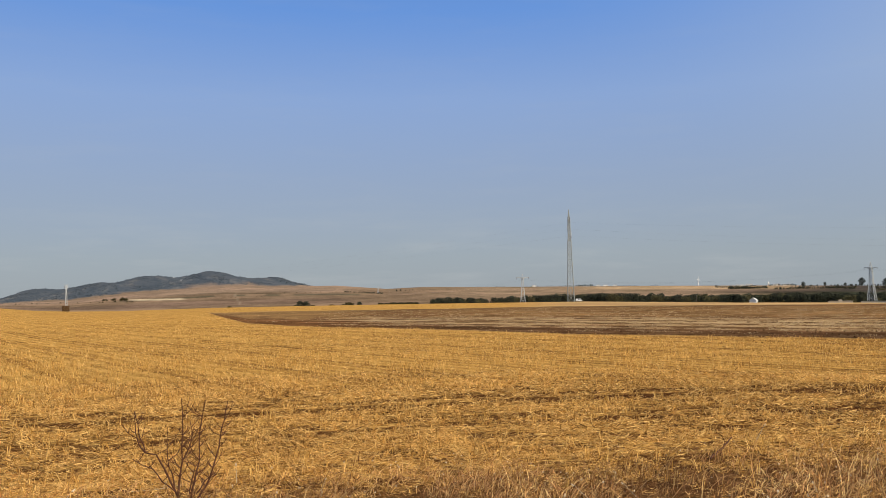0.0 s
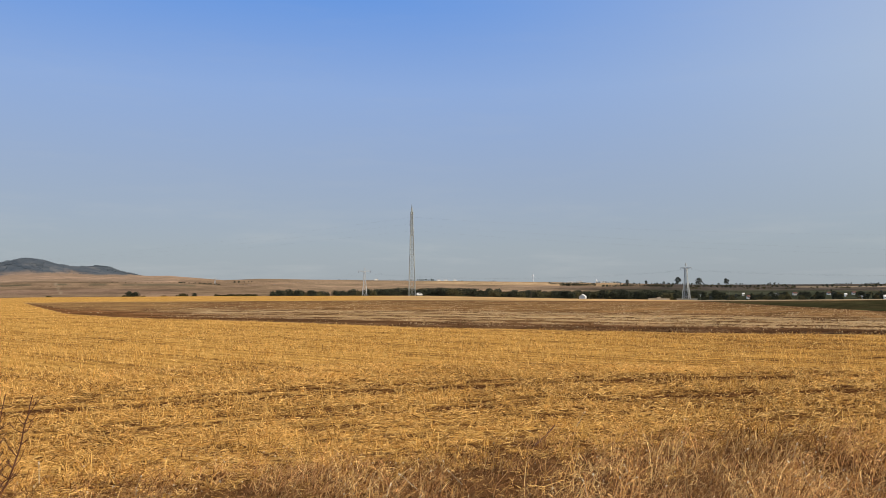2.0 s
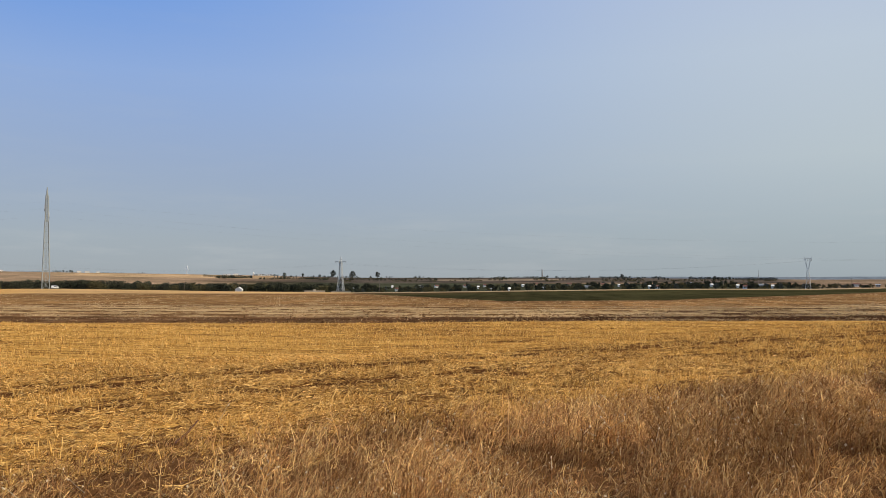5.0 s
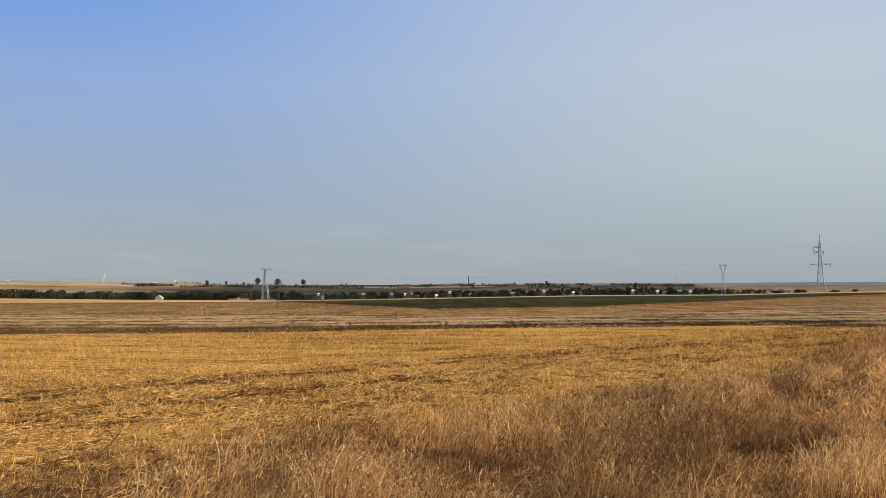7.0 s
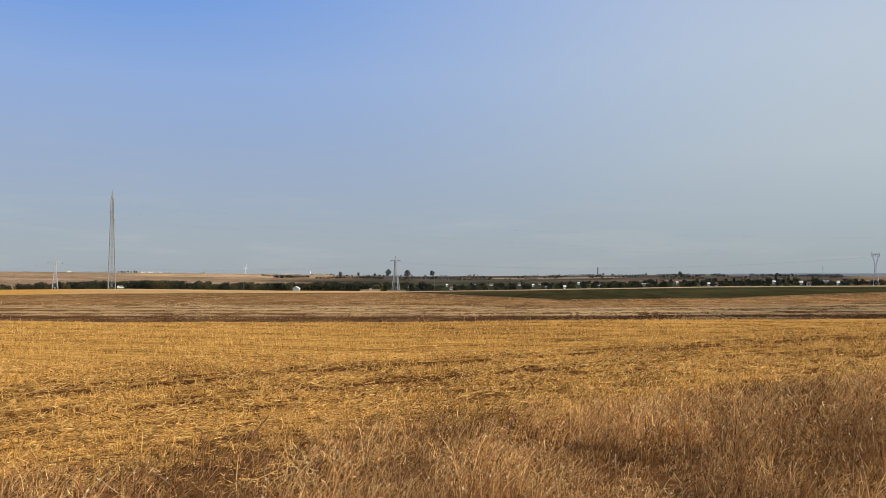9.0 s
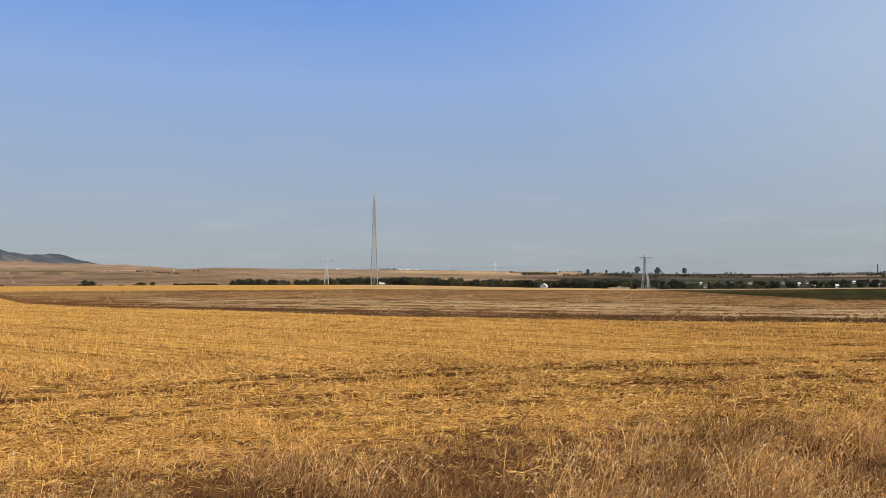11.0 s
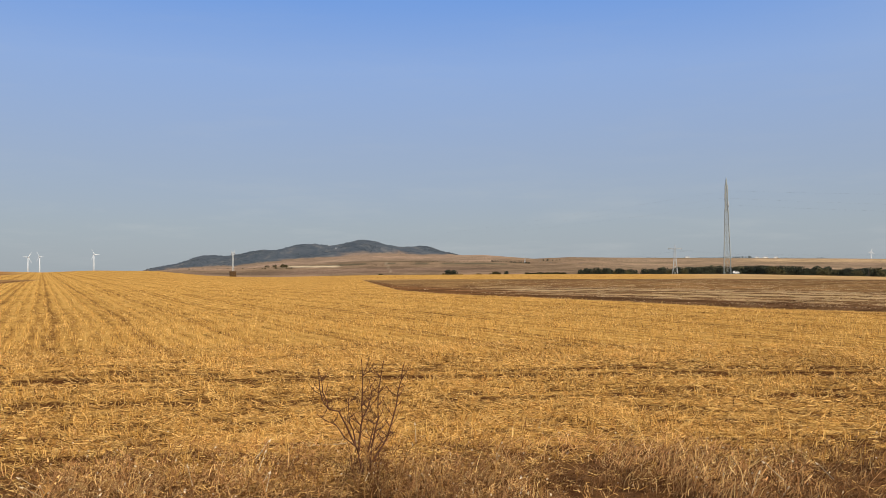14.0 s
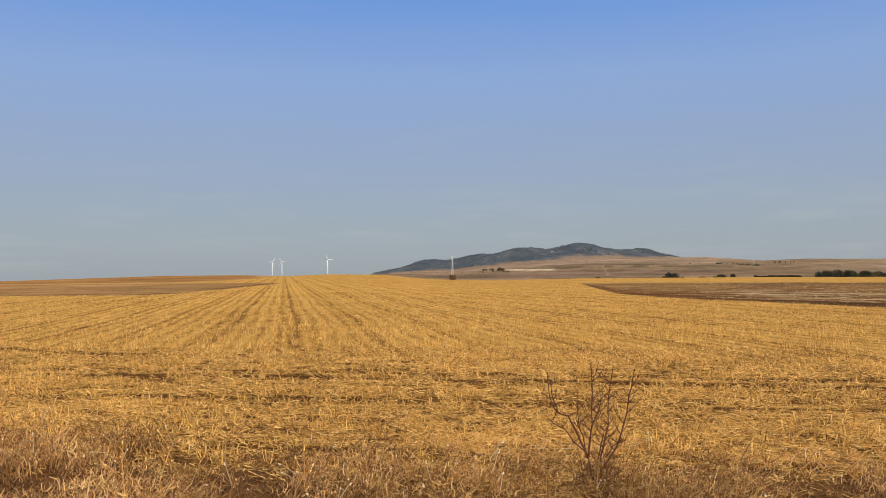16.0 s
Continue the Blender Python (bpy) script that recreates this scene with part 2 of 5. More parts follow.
def ground_material():
    g = Graph("fields", 1.0, 0.0, 0.0)
    # cut straw over brown soil
    long_way = g.place((1.0, 0.28, 1.0), -37)
    head_way = g.place((0.3, 1.0, 1.0), -6)
    head = g.attr("headland")
    fine = g.mix(head, g.noise(16, 5, 0.7, long_way), g.noise(16, 5, 0.7, head_way))
    clump = g.mix(head, g.noise(3.2, 4, 0.65, long_way), g.noise(3.2, 4, 0.65, head_way))
    wide = g.noise(0.16, 4, 0.6)
    sep = g.t.nodes.new("ShaderNodeSeparateXYZ")
    g.t.links.new(g.place((1, 1, 1), -37), sep.inputs[0])
    wobble = g.math("MULTIPLY_ADD", g.noise(0.06, 2), 1.1, sep.outputs["X"])
    rows = g.math("MULTIPLY_ADD", g.math("SINE", g.math("MULTIPLY", wobble, 2 * math.pi / 0.5)), 0.5, 0.5)
    passes = g.math("MULTIPLY_ADD", g.math("SINE", g.math("MULTIPLY", wobble, 2 * math.pi / 2.1)), 0.5, 0.5)
    passes = g.math("POWER", passes, 3.0)
    stripes = g.math("MULTIPLY", g.math("SUBTRACT", 1.0, head), g.math("MULTIPLY_ADD", rows, 0.12, g.math("MULTIPLY", passes, 0.09)))
    tone = g.math("MULTIPLY_ADD", g.math("SUBTRACT", fine, 0.5), g.math("MULTIPLY_ADD", head, 0.35, 0.4), g.math("MULTIPLY", g.math("MULTIPLY_ADD", clump, 1.0, -0.5), g.math("MULTIPLY_ADD", head, 0.7, 0.4)))
    tone = g.math("ADD", tone, 0.65)
    tone = g.math("ADD", tone, g.math("MULTIPLY_ADD", wide, 0.32, -0.37))
    tone = g.math("SUBTRACT", g.math("SUBTRACT", tone, stripes), g.math("MULTIPLY", g.attr("bare"), 0.15))
    streak = g.math("ADD", g.math("MULTIPLY_ADD", g.mix(head, g.noise(1.0, 4, 0.65, g.place((11, 2.6, 1), -37)), g.noise(1.0, 5, 0.72, g.place((5.5, 22, 1), -5))), 0.95,
                                  g.math("MULTIPLY", g.mix(head, g.noise(1.0, 3, 0.6, g.place((1.2, 0.25, 1), -37)), g.noise(1.0, 3, 0.6, g.place((0.35, 1.6, 1), -5))), 0.25)),
                    g.math("MULTIPLY_ADD", g.attr("bare"), 0.13, -0.07))
    gap = g.math("MULTIPLY", g.math("MULTIPLY", g.span(streak, 0.565, 0.65, 0.0, 0.95), g.math("MULTIPLY_ADD", head, 0.88, 0.12)), g.span(g.noise(28, 3, 0.7), 0.62, 0.42, 0.35, 1.0))
    fibre = g.mix(head, g.noise(70, 2, 0.6, long_way), g.noise(70, 2, 0.6, head_way))
    tone = g.math("ADD", tone, g.math("MULTIPLY_ADD", fibre, 0.5, -0.25))
    chips = g.noise(1.0, 3, 0.65, g.place((20, 34, 20), -8))
    chips = g.mix(g.math("MULTIPLY_ADD", head, 0.8, 0.2), (0.5, 0.5, 0.5), chips)
    tone = g.math("ADD", tone, g.math("MULTIPLY_ADD", chips, 1.5, -0.72))
    tone = g.math("SUBTRACT", tone, g.math("MULTIPLY", head, 0.05))
    straw = g.ramp(tone, (0.10, (0.06, 0.026, 0.010)), (0.24, (0.24, 0.112, 0.032)), (0.38, (0.53, 0.285, 0.067)), (0.72, (0.80, 0.475, 0.14)))
    gap = g.math("MAXIMUM", gap, g.math("MULTIPLY", g.attr("thin"), g.span(g.noise(30, 3, 0.7), 0.66, 0.46, 0.45, 1.0)))
    straw = g.mix(gap, straw, g.ramp(fine, (0.3, (0.036, 0.014, 0.006)), (0.7, (0.15, 0.06, 0.022))))
    # ploughed and sown land, tone by field
    near_n = g.noise(2.6, 6, 0.75)
    far_n = g.noise(0.02, 5, 0.65)
    base = g.attr("tone", "Color")
    field = g.mix(1.0, base, g.ramp(near_n, (0.25, (0.62, 0.6, 0.58)), (0.75, (1.3, 1.28, 1.25))), "MULTIPLY")
    field = g.mix(1.0, field, g.ramp(far_n, (0.28, (0.62, 0.63, 0.64)), (0.72, (1.3, 1.27, 1.23))), "MULTIPLY")
    mid_n = g.noise(1.0, 5, 0.65, g.place((0.45, 0.045, 1.0), 42))
    field = g.mix(1.0, field, g.ramp(mid_n, (0.3, (0.62, 0.62, 0.62)), (0.7, (1.38, 1.36, 1.34))), "MULTIPLY")
    # torn pale stalks lying on the ploughed strip
    stalks = g.attr("stalks")
    rip = g.noise(1.0, 3, 0.65, g.place((4.0, 0.42, 1), 38))
    sep2 = g.t.nodes.new("ShaderNodeSeparateXYZ")
    g.t.links.new(g.place((1, 1, 1), 38), sep2.inputs[0])
    furrow = g.math("SINE", g.math("MULTIPLY", g.math("MULTIPLY_ADD", g.noise(0.12, 3), 4.0, sep2.outputs["Y"]), 2 * math.pi / 4.2))
    patchy = g.noise(1.0, 4, 0.65, g.place((0.5, 0.22, 1), 38))
    rip = g.math("MULTIPLY_ADD", furrow, 0.085, g.math("MULTIPLY_ADD", patchy, 0.6, g.math("MULTIPLY_ADD", rip, 0.7, -0.15)))
    clods = g.math("MULTIPLY", g.span(rip, 0.54, 0.44, 0.0, 0.55), g.attr("soil"))
    field = g.mix(clods, field, (0.06, 0.03, 0.014))
    speck = g.math("MULTIPLY", g.span(g.math("MULTIPLY_ADD", stalks, 0.1, rip), 0.55, 0.60), stalks)
    field = g.mix(g.math("MULTIPLY", speck, 0.85), field, (0.60, 0.42, 0.215))
    # wooded hillside, blue-grey of the distance haze mixed into its tones
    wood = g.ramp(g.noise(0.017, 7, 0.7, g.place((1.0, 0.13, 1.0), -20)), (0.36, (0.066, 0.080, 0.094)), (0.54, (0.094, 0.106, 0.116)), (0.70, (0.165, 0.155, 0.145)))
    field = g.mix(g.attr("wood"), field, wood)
    col = g.mix(g.attr("straw"), field, straw)
    verge = g.ramp(g.noise(5, 6, 0.7), (0.3, (0.05, 0.021, 0.009)), (0.7, (0.22, 0.106, 0.04)))
    col = g.mix(g.attr("verge"), col, verge)
    g.bump(g.math("ADD", fine, g.math("MULTIPLY", near_n, 0.7)), 0.9, 0.06)
    return g.colour(col)


M_GROUND = ground_material()


# ---- the land ----
def smooth(a, b, x):
    t = np.clip((x - a) / (b - a), 0, 1)
    return t * t * (3 - 2 * t)


def lattice_noise(x, y, seed=0):
    """Smooth value noise on arrays, 0 to 1."""
    xi, yi = np.floor(x).astype(np.int64), np.floor(y).astype(np.int64)
    fx, fy = x - xi, y - yi
    fx, fy = fx * fx * (3 - 2 * fx), fy * fy * (3 - 2 * fy)

    def corner(i, j):
        h = (i * 374761393 + j * 668265263 + seed * 974634347) & 0x7FFFFFFF
        h = ((h ^ (h >> 13)) * 1274126177) & 0x7FFFFFFF
        return (h ^ (h >> 16)) % 65536 / 65535.0

    a, b = corner(xi, yi), corner(xi + 1, yi)
    c, d = corner(xi, yi + 1), corner(xi + 1, yi + 1)
    return (a * (1 - fx) + b * fx) * (1 - fy) + (c * (1 - fx) + d * fx) * fy


def cloudy(x, y, seed=0):
    return (lattice_noise(x, y, seed) + 0.5 * lattice_noise(2.1 * x, 2.1 * y, seed + 1) + 0.25 * lattice_noise(4.3 * x, 4.3 * y, seed + 2)) / 1.75


def knots(az, *pairs):
    """A smooth-enough curve over the bearing, through (bearing, value) pairs."""
    return np.interp(az, [p[0] for p in pairs], [p[1] for p in pairs])


def crest_r(az):
    return knots(az, (-56, 350), (-30, 350), (-25, 400), (10, 400), (20, 300), (30, 250), (43, 270), (60, 320), (72, 380))


def crest_el(az):
    return knots(az, (-70, -0.4), (-55, -0.26), (-45, -0.02), (-40, -0.02), (-37, -0.12), (-34, -0.02), (-30, -0.1), (-27, -0.42), (-25, -0.52),
                 (-22, -0.57), (-16, -0.49), (-5, -0.5), (10, -0.56), (20, -0.8), (29, -0.93), (36, -0.88), (51, -0.69), (60, -0.67), (66, -0.52), (75, -0.4))


def rise_r(az):
    return knots(az, (-10, 3000), (20, 2900), (25, 2200), (45, 2200), (60, 2500))


def rise_el(az):
    return knots(az, (-70, -0.5), (-33, -0.3), (-30, -0.08), (-28, 0.1), (-25, 0.2), (-21.5, 0.6), (-18, 0.78), (-15, 0.98), (-10.4, 0.88), (-7.6, 0.9),
                 (-4, 0.6), (-1.5, 0.69), (2, 0.62), (9, 0.52), (16, 0.42), (23, 0.28), (29, 0.13), (46, 0.1), (60, -0.06), (75, -0.04))


def hill_el(az):
    """The wooded hill's ridge: a long back with rounded tops."""
    h = 0.0
    for d in (-0.45, 0.0, 0.45):
        h = h + knots(az + d, (-32, -0.25), (-29, 0.4), (-27, 1.1), (-25.6, 0.92), (-23.2, 1.47), (-22.2, 1.36), (-20, 1.77), (-18.3, 1.62), (-16.1, 2.18), (-13.2, 1.5), (-11.7, 1.76), (-9.2, 0.96), (-7, 0.4)) / 3
    return h - 0.07 + 0.04 * (lattice_noise(az * 3.1, az * 0) - 0.5) + 0.035 * (lattice_noise(az * 11, az * 0 + 9) - 0.5)


def far_el(az):
    return knots(az, (-40, -0.5), (-33, -0.4), (30, -0.1), (45, 0.12), (52, 0.17), (60, 0.12), (66, 0.14), (75, 0.08)) + 0.03 * (lattice_noise(az * 0.8, az * 0 + 5) - 0.5)


def height(az, r):
    """Height of the land at a bearing (degrees, right of straight ahead) and a distance."""
    az, r = np.asarray(az, float), np.asarray(r, float)
    rc, ec = crest_r(az), crest_el(az)
    zc = EYE + rc * np.tan(np.radians(ec))
    z_field = zc * (r / rc) ** 1.5
    rr, er = rise_r(az), rise_el(az)
    hill = smooth(-32.5, -30, az) * (1 - smooth(-9.6, -8.9, az))
    r_nodes = [rc, rc + 130, rc * 0 + 900, rc * 0 + 1300, rr, rc * 0 + 4250, rc * 0 + 4700, rc * 0 + 4990]
    ridge = np.where(hill > 0.01, np.maximum(hill_el(az), er - 0.1), er - 0.12)
    e_nodes = [ec, ec - 0.16, ec - 0.2 + 0.17 * smooth(24, 30, az), ec - 0.08 + 0.36 * smooth(24, 30, az) * (1 - 0.45 * smooth(58, 64, az)), er, ridge, np.where(az > 25, far_el(az), ridge - 0.5), np.where(az > 25, far_el(az) - 0.2, ridge - 0.8)]
    el = e_nodes[0]
    for k in range(len(r_nodes) - 1):
        t = np.clip((np.log(r) - np.log(r_nodes[k])) / (np.log(r_nodes[k + 1]) - np.log(r_nodes[k])), 0, 1)
        if k >= 1:
            t = t * t * (3 - 2 * t) * 0.4 + t * 0.6
        el = np.where(r > r_nodes[k], e_nodes[k] + t * (e_nodes[k + 1] - e_nodes[k]), el)
    z_far = EYE + r * np.tan(np.radians(el))
    return np.where(r <= rc, z_field, z_far)


def verge_y(x):
    """How far ahead the dry grass of the verge gives way to the stubble."""
    return np.interp(x, (-9, -7, -2, 0.6, 3, 6, 11, 20, 40), (4.7, 5.0, 6.1, 6.9, 6.9, 6.4, 5.7, 6.2, 7.4))


def weedy_y(x):
    """How far ahead low brown weeds have crept into the stubble."""
    return np.interp(x, (8, 11, 15, 20, 30, 40), (6.3, 6.6, 7.4, 8.8, 11.5, 13.5))


def worn(x, y):
    """A bare reddish patch at the edge of the verge, 0 to 1."""
    return np.exp(-((x - 2.4) / 1.7) ** 2 - ((y - verge_y(x) + 0.6) / 1.0) ** 2)


def track_y(x):
    """The middle of the wheel track that bends along the headland."""
    return np.interp(x, (-14, -4.6, 0, 4, 8.3, 18, 40), (8.7, 11.3, 12.5, 13.2, 13.4, 12.8, 10))


def wheel_marks(x, y):
    """Pressed wheel lines along the headland and a scuffed band before the verge, 0 to 1."""
    d = y - track_y(x)
    m = 0.0
    for off, w, much in ((0.0, 0.2, 1.0), (0.75, 0.13, 0.8), (-2.1, 0.14, 0.7), (3.4, 0.2, 0.8), (5.2, 0.22, 0.6)):
        m = m + np.exp(-((d - off + 0.25 * (cloudy(x * 0.25, y * 0.1, 29) - 0.5)) / w) ** 2) * much * (0.5 + 0.5 * smooth(0.36, 0.52, cloudy(x * 0.35, y * 0.7, 27)))
    d = y - verge_y(x)
    m = m + np.exp(-((d - 0.35) / 0.75) ** 2) * smooth(-2.5, 0.0, x) * (1 - smooth(5.5, 8.0, x)) * (0.35 + 0.65 * smooth(0.35, 0.55, cloudy(x * 0.6, y * 1.1, 25)))
    return np.clip(m, 0, 1)


def bareness(x, y):
    """Where straw is thin and soil shows: patches, wheel tracks, the edge of the verge."""
    b = smooth(0.5, 0.72, cloudy(x * 0.3 + 3, y * 0.9, 11)) * 0.22
    d = y - track_y(x)
    streak = 0.35 + 0.65 * smooth(0.3, 0.6, cloudy(x * 0.6, y * 1.5, 31))
    for off, w, much in ((0.0, 0.24, 2.0), (0.75, 0.16, 1.3), (-2.1, 0.18, 1.1), (-1.5, 0.12, 0.8), (3.4, 0.22, 1.1)):
        b = b + np.exp(-((d - off) / w) ** 2) * streak * much * (0.55 + 0.45 * smooth(-3, 3, x))
    d = y - verge_y(x)
    b = b + np.exp(-((d - 0.55) / 0.4) ** 2) * smooth(0.35, 0.6, cloudy(x * 0.7, y * 0.7, 41)) * 0.8
    b = b + 0.6 * smooth(-0.5, 7.0, x) * smooth(0.25, 0.55, cloudy(x * 0.5, y * 0.8, 43))
    return np.clip(b, 0, 1.6)


def thinness(x, y):
    """Fine streaks without straw, 0 to 1."""
    n = cloudy(x * 2.2, y * 6.0, 21) * 0.5 + cloudy(x * 6.0, y * 10.0, 22) * 0.4 + cloudy(x * 0.4, y * 1.3, 23) * 0.1
    return smooth(0.55, 0.62, n + 0.05 * bareness(x, y) + 0.2 * wheel_marks(x, y))


def strip_low(az):
    return knots(az, (-17, -0.6), (-16.3, -0.83), (-15.5, -1.12), (-13.7, -1.61), (-10.4, -1.91), (-0.7, -2.34), (10.3, -2.88), (20, -3.07), (29, -3.2), (36, -3.14), (52, -2.97), (64, -2.75), (75, -2.8))


def strip_top(az):
    return knots(az, (-17, -0.75), (-16.3, -0.83), (-10.4, -0.82), (0, -0.89), (8, -0.87), (20, -0.97), (28.7, -1.01), (37.7, -1.5), (39.7, -1.62), (51, -1.52), (53.5, -1.38), (59.5, -1.13), (65.6, -0.82), (75, -0.5))


def land_masks(az, r, z):
    x, y = r * np.sin(np.radians(az)), r * np.cos(np.radians(az))
    el = np.degrees(np.arctan2(z - EYE, r))
    rc, ec, er = crest_r(az), crest_el(az), rise_el(az)
    one = np.ones_like(az)

    def paint(tone, rgb, mask):
        for k in range(3):
            tone[..., k] = tone[..., k] * (1 - mask) + rgb[k] * mask

    def band(v, lo, hi, soft):
        return smooth(lo - soft, lo + soft, v) * (1 - smooth(hi - soft, hi + soft, v))

    near = r <= rc
    ragged = 0.06 * (cloudy(x * 0.25, y * 0.25, 61) - 0.5)
    low, top = strip_low(az), strip_top(az)
    strip = band(el + ragged, low, top, 0.02) * smooth(-16.6, -16.0, az) * near
    green = band(el + ragged * 0.5, top, ec - 0.06, 0.02) * smooth(28.2, 29.2, az) * near
    wedge_low = knots(az, (-60, -1.1), (-50, -1.26), (-47, -1.33), (-44.5, -1.25), (-41, -0.97), (-37, -0.6))
    wedge_top = knots(az, (-60, -0.45), (-44.5, -0.53), (-37, -0.6))
    wedge = band(el, wedge_low, wedge_top, 0.025) * (1 - smooth(-37.4, -36.9, az)) * near
    red = band(el + 0.05 * (cloudy(az * 0.4, el * 3, 39) - 0.5), knots(az, (-60, -0.44), (-44.5, -0.47), (-41, -0.38), (-37, -0.2)), 1, 0.03) * (1 - smooth(-39.5, -37.4, az)) * near
    tone = np.zeros((*az.shape, 3))
    paint(tone, (0.44, 0.30, 0.16), one)
    w = np.clip((el - low) / np.maximum(top - low, 0.05), 0, 1)
    soil = np.zeros((*az.shape, 3))
    paint(soil, (0.19, 0.10, 0.045), one)
    paint(soil, (0.225, 0.125, 0.053), band(w, 0.25, 0.55, 0.06) * smooth(-8, 12, az))
    paint(soil, (0.285, 0.16, 0.065), band(w, 0.6, 0.95, 0.06) * smooth(-10, 4, az))
    paint(soil, (0.14, 0.07, 0.03), band(w, 0.57, 0.62, 0.02) * smooth(5, 15, az) * 0.7)
    paint(soil, (0.36, 0.22, 0.11), band(w, 0.55, 0.8, 0.05) * band(az, -12.5, -10, 0.6))
    paint(soil, (0.36, 0.21, 0.085), (1 - smooth(-9, -3, az)) * smooth(0.3, 0.6, w + 0.5 * (cloudy(az * 0.8, w * 6, 73) - 0.5)))
    paint(soil, (0.25, 0.118, 0.047), (1 - smooth(-8, 0, az)) * (1 - smooth(0.25, 0.45, w)))
    paint(soil, (0.055, 0.026, 0.014), (0.2 + 0.3 * smooth(-12, 2, az) + 0.5 * smooth(18, 42, az)) * (1 - smooth(0.13 + 0.3 * smooth(42, 54, az), 0.25 + 0.33 * smooth(42, 54, az), w + 0.16 * (cloudy(x * 0.12, y * 0.12, 71) - 0.5))))
    for k in range(3):
        tone[..., k] = tone[..., k] * (1 - strip) + soil[..., k] * strip
    paint(tone, (0.044, 0.042, 0.019), green)
    paint(tone, (0.085, 0.056, 0.028), green * 0.6 * (1 - smooth(36, 44, az)) * smooth(0.5, 0.62, cloudy(x * 0.012, y * 0.05, 33)))
    paint(tone, (0.42, 0.31, 0.19), band(el, ec - 0.06, 9, 0.01) * smooth(28.2, 29.2, az) * near)
    paint(tone, (0.315, 0.172, 0.07), wedge)
    paint(tone, (0.19, 0.10, 0.042), wedge * band(el, wedge_low, wedge_low + 0.09, 0.03))
    paint(tone, (0.42, 0.26, 0.11), wedge * 0.6 * smooth(0.5, 0.6, cloudy(az * 0.25, el * 22, 37)))
    paint(tone, (0.39, 0.20, 0.072), red)
    paint(tone, (0.27, 0.14, 0.055), red * 0.7 * smooth(0.48, 0.6, cloudy(az * 0.2, el * 26, 41)))
    pale = band(el, top, 9, 0.02) * near * smooth(3, 11, az) * (1 - smooth(28.2, 29.2, az))
    paint(tone, (0.50, 0.335, 0.165), pale)
    # far land, by bearing and by height on the slope
    far = (~near) * one
    paint(tone, (0.25, 0.172, 0.108), far)
    up = np.clip((el - ec) / np.maximum(er - ec, 0.1), 0, 1)
    left = 1 - smooth(-8, -5, az)
    paint(tone, (0.215, 0.145, 0.098), far * left * band(up, 0.12, 0.38, 0.03))
    paint(tone, (0.13, 0.108, 0.068), far * (1 - smooth(-7, -3, az)) * band(up, 0.53, 0.61, 0.02) * smooth(-24, -20, az) * smooth(0.38, 0.55, cloudy(az * 1.1, up * 3, 19)))
    paint(tone, (0.335, 0.235, 0.16), far * left * band(up, 0.7, 1.2, 0.05))
    paint(tone, (0.62, 0.50, 0.33), far * band(el, 0.09, 0.2, 0.015) * band(az, -21.3, -17.9, 0.4))
    paint(tone, (0.36, 0.28, 0.19), 0.6 * far * band(az + (el + 0.2) * 0.5, -14.28, -14.16, 0.05) * band(el, -0.3, 0.45, 0.03))
    right = smooth(-3, 4, az)
    paint(tone, (0.30, 0.212, 0.135), far * right * band(up, 0.3, 1.2, 0.1))
    paint(tone, (0.40, 0.28, 0.16), far * band(az, 10, 24, 2) * band(up, 0.78, 1.2, 0.03))
    paint(tone, (0.14, 0.10, 0.072), far * smooth(12, 24, az) * band(up, 0.55, 0.78, 0.05))
    paint(tone, (0.088, 0.073, 0.06), far * smooth(23, 27, az) * (1 - smooth(57, 61, az)) * band(up, 0.6, 1.2, 0.05))
    paint(tone, (0.34, 0.26, 0.18), far * band(az, 35, 44, 0.5) * band(up, 0.8, 0.86, 0.012))
    paint(tone, (0.05, 0.055, 0.035), far * smooth(18, 27, az) * (1 - smooth(58, 63, az)) * band(up, -0.2, knots(az, (18, 0.66), (36, 0.62), (46, 0.5), (62, 0.4)), 0.05))
    paint(tone, (0.21, 0.152, 0.102), far * smooth(58, 61, az) * band(up, 0.2, 1.2, 0.1))
    # land past the rise on the right: haze painted in as flat blue
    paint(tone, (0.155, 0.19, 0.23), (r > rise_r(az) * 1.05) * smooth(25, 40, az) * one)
    mosaic = lattice_noise(az * 0.35 + 9 * np.floor(up * 10 + 0.8 * lattice_noise(az * 0.2, az * 0)), np.floor(up * 10 + 0.8 * lattice_noise(az * 0.2, az * 0)) * 3.7, 17)
    for k, dip in enumerate((0.62, 0.58, 0.62)):
        tone[..., k] *= 1 + far * (r < rise_r(az) * 1.04) * dip * (mosaic - 0.55)
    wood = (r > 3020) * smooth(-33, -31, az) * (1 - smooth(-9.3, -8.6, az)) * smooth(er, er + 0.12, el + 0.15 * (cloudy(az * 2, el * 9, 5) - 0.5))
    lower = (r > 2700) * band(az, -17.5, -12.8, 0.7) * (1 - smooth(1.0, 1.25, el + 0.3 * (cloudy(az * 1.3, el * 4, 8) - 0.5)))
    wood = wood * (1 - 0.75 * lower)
    straw = near * (1 - np.clip(strip + green + wedge + red + 0.8 * pale + band(el, ec - 0.06, 9, 0.01) * smooth(28.2, 29.2, az) * near, 0, 1))
    verge = 1 - smooth(-0.35, 0.35, y - verge_y(x) - 0.5 * smooth(-1.5, 0.5, x) + 0.9 * (cloudy(x * 1.2, y * 1.2, 81) - 0.5))
    weedy = (1 - smooth(0.0, 1.6, y - weedy_y(x) + 1.6 * (cloudy(x * 0.8, y * 0.8, 83) - 0.5))) * smooth(8, 12, x) * 0.75
    verge = np.maximum(verge, weedy) * (r < 60)
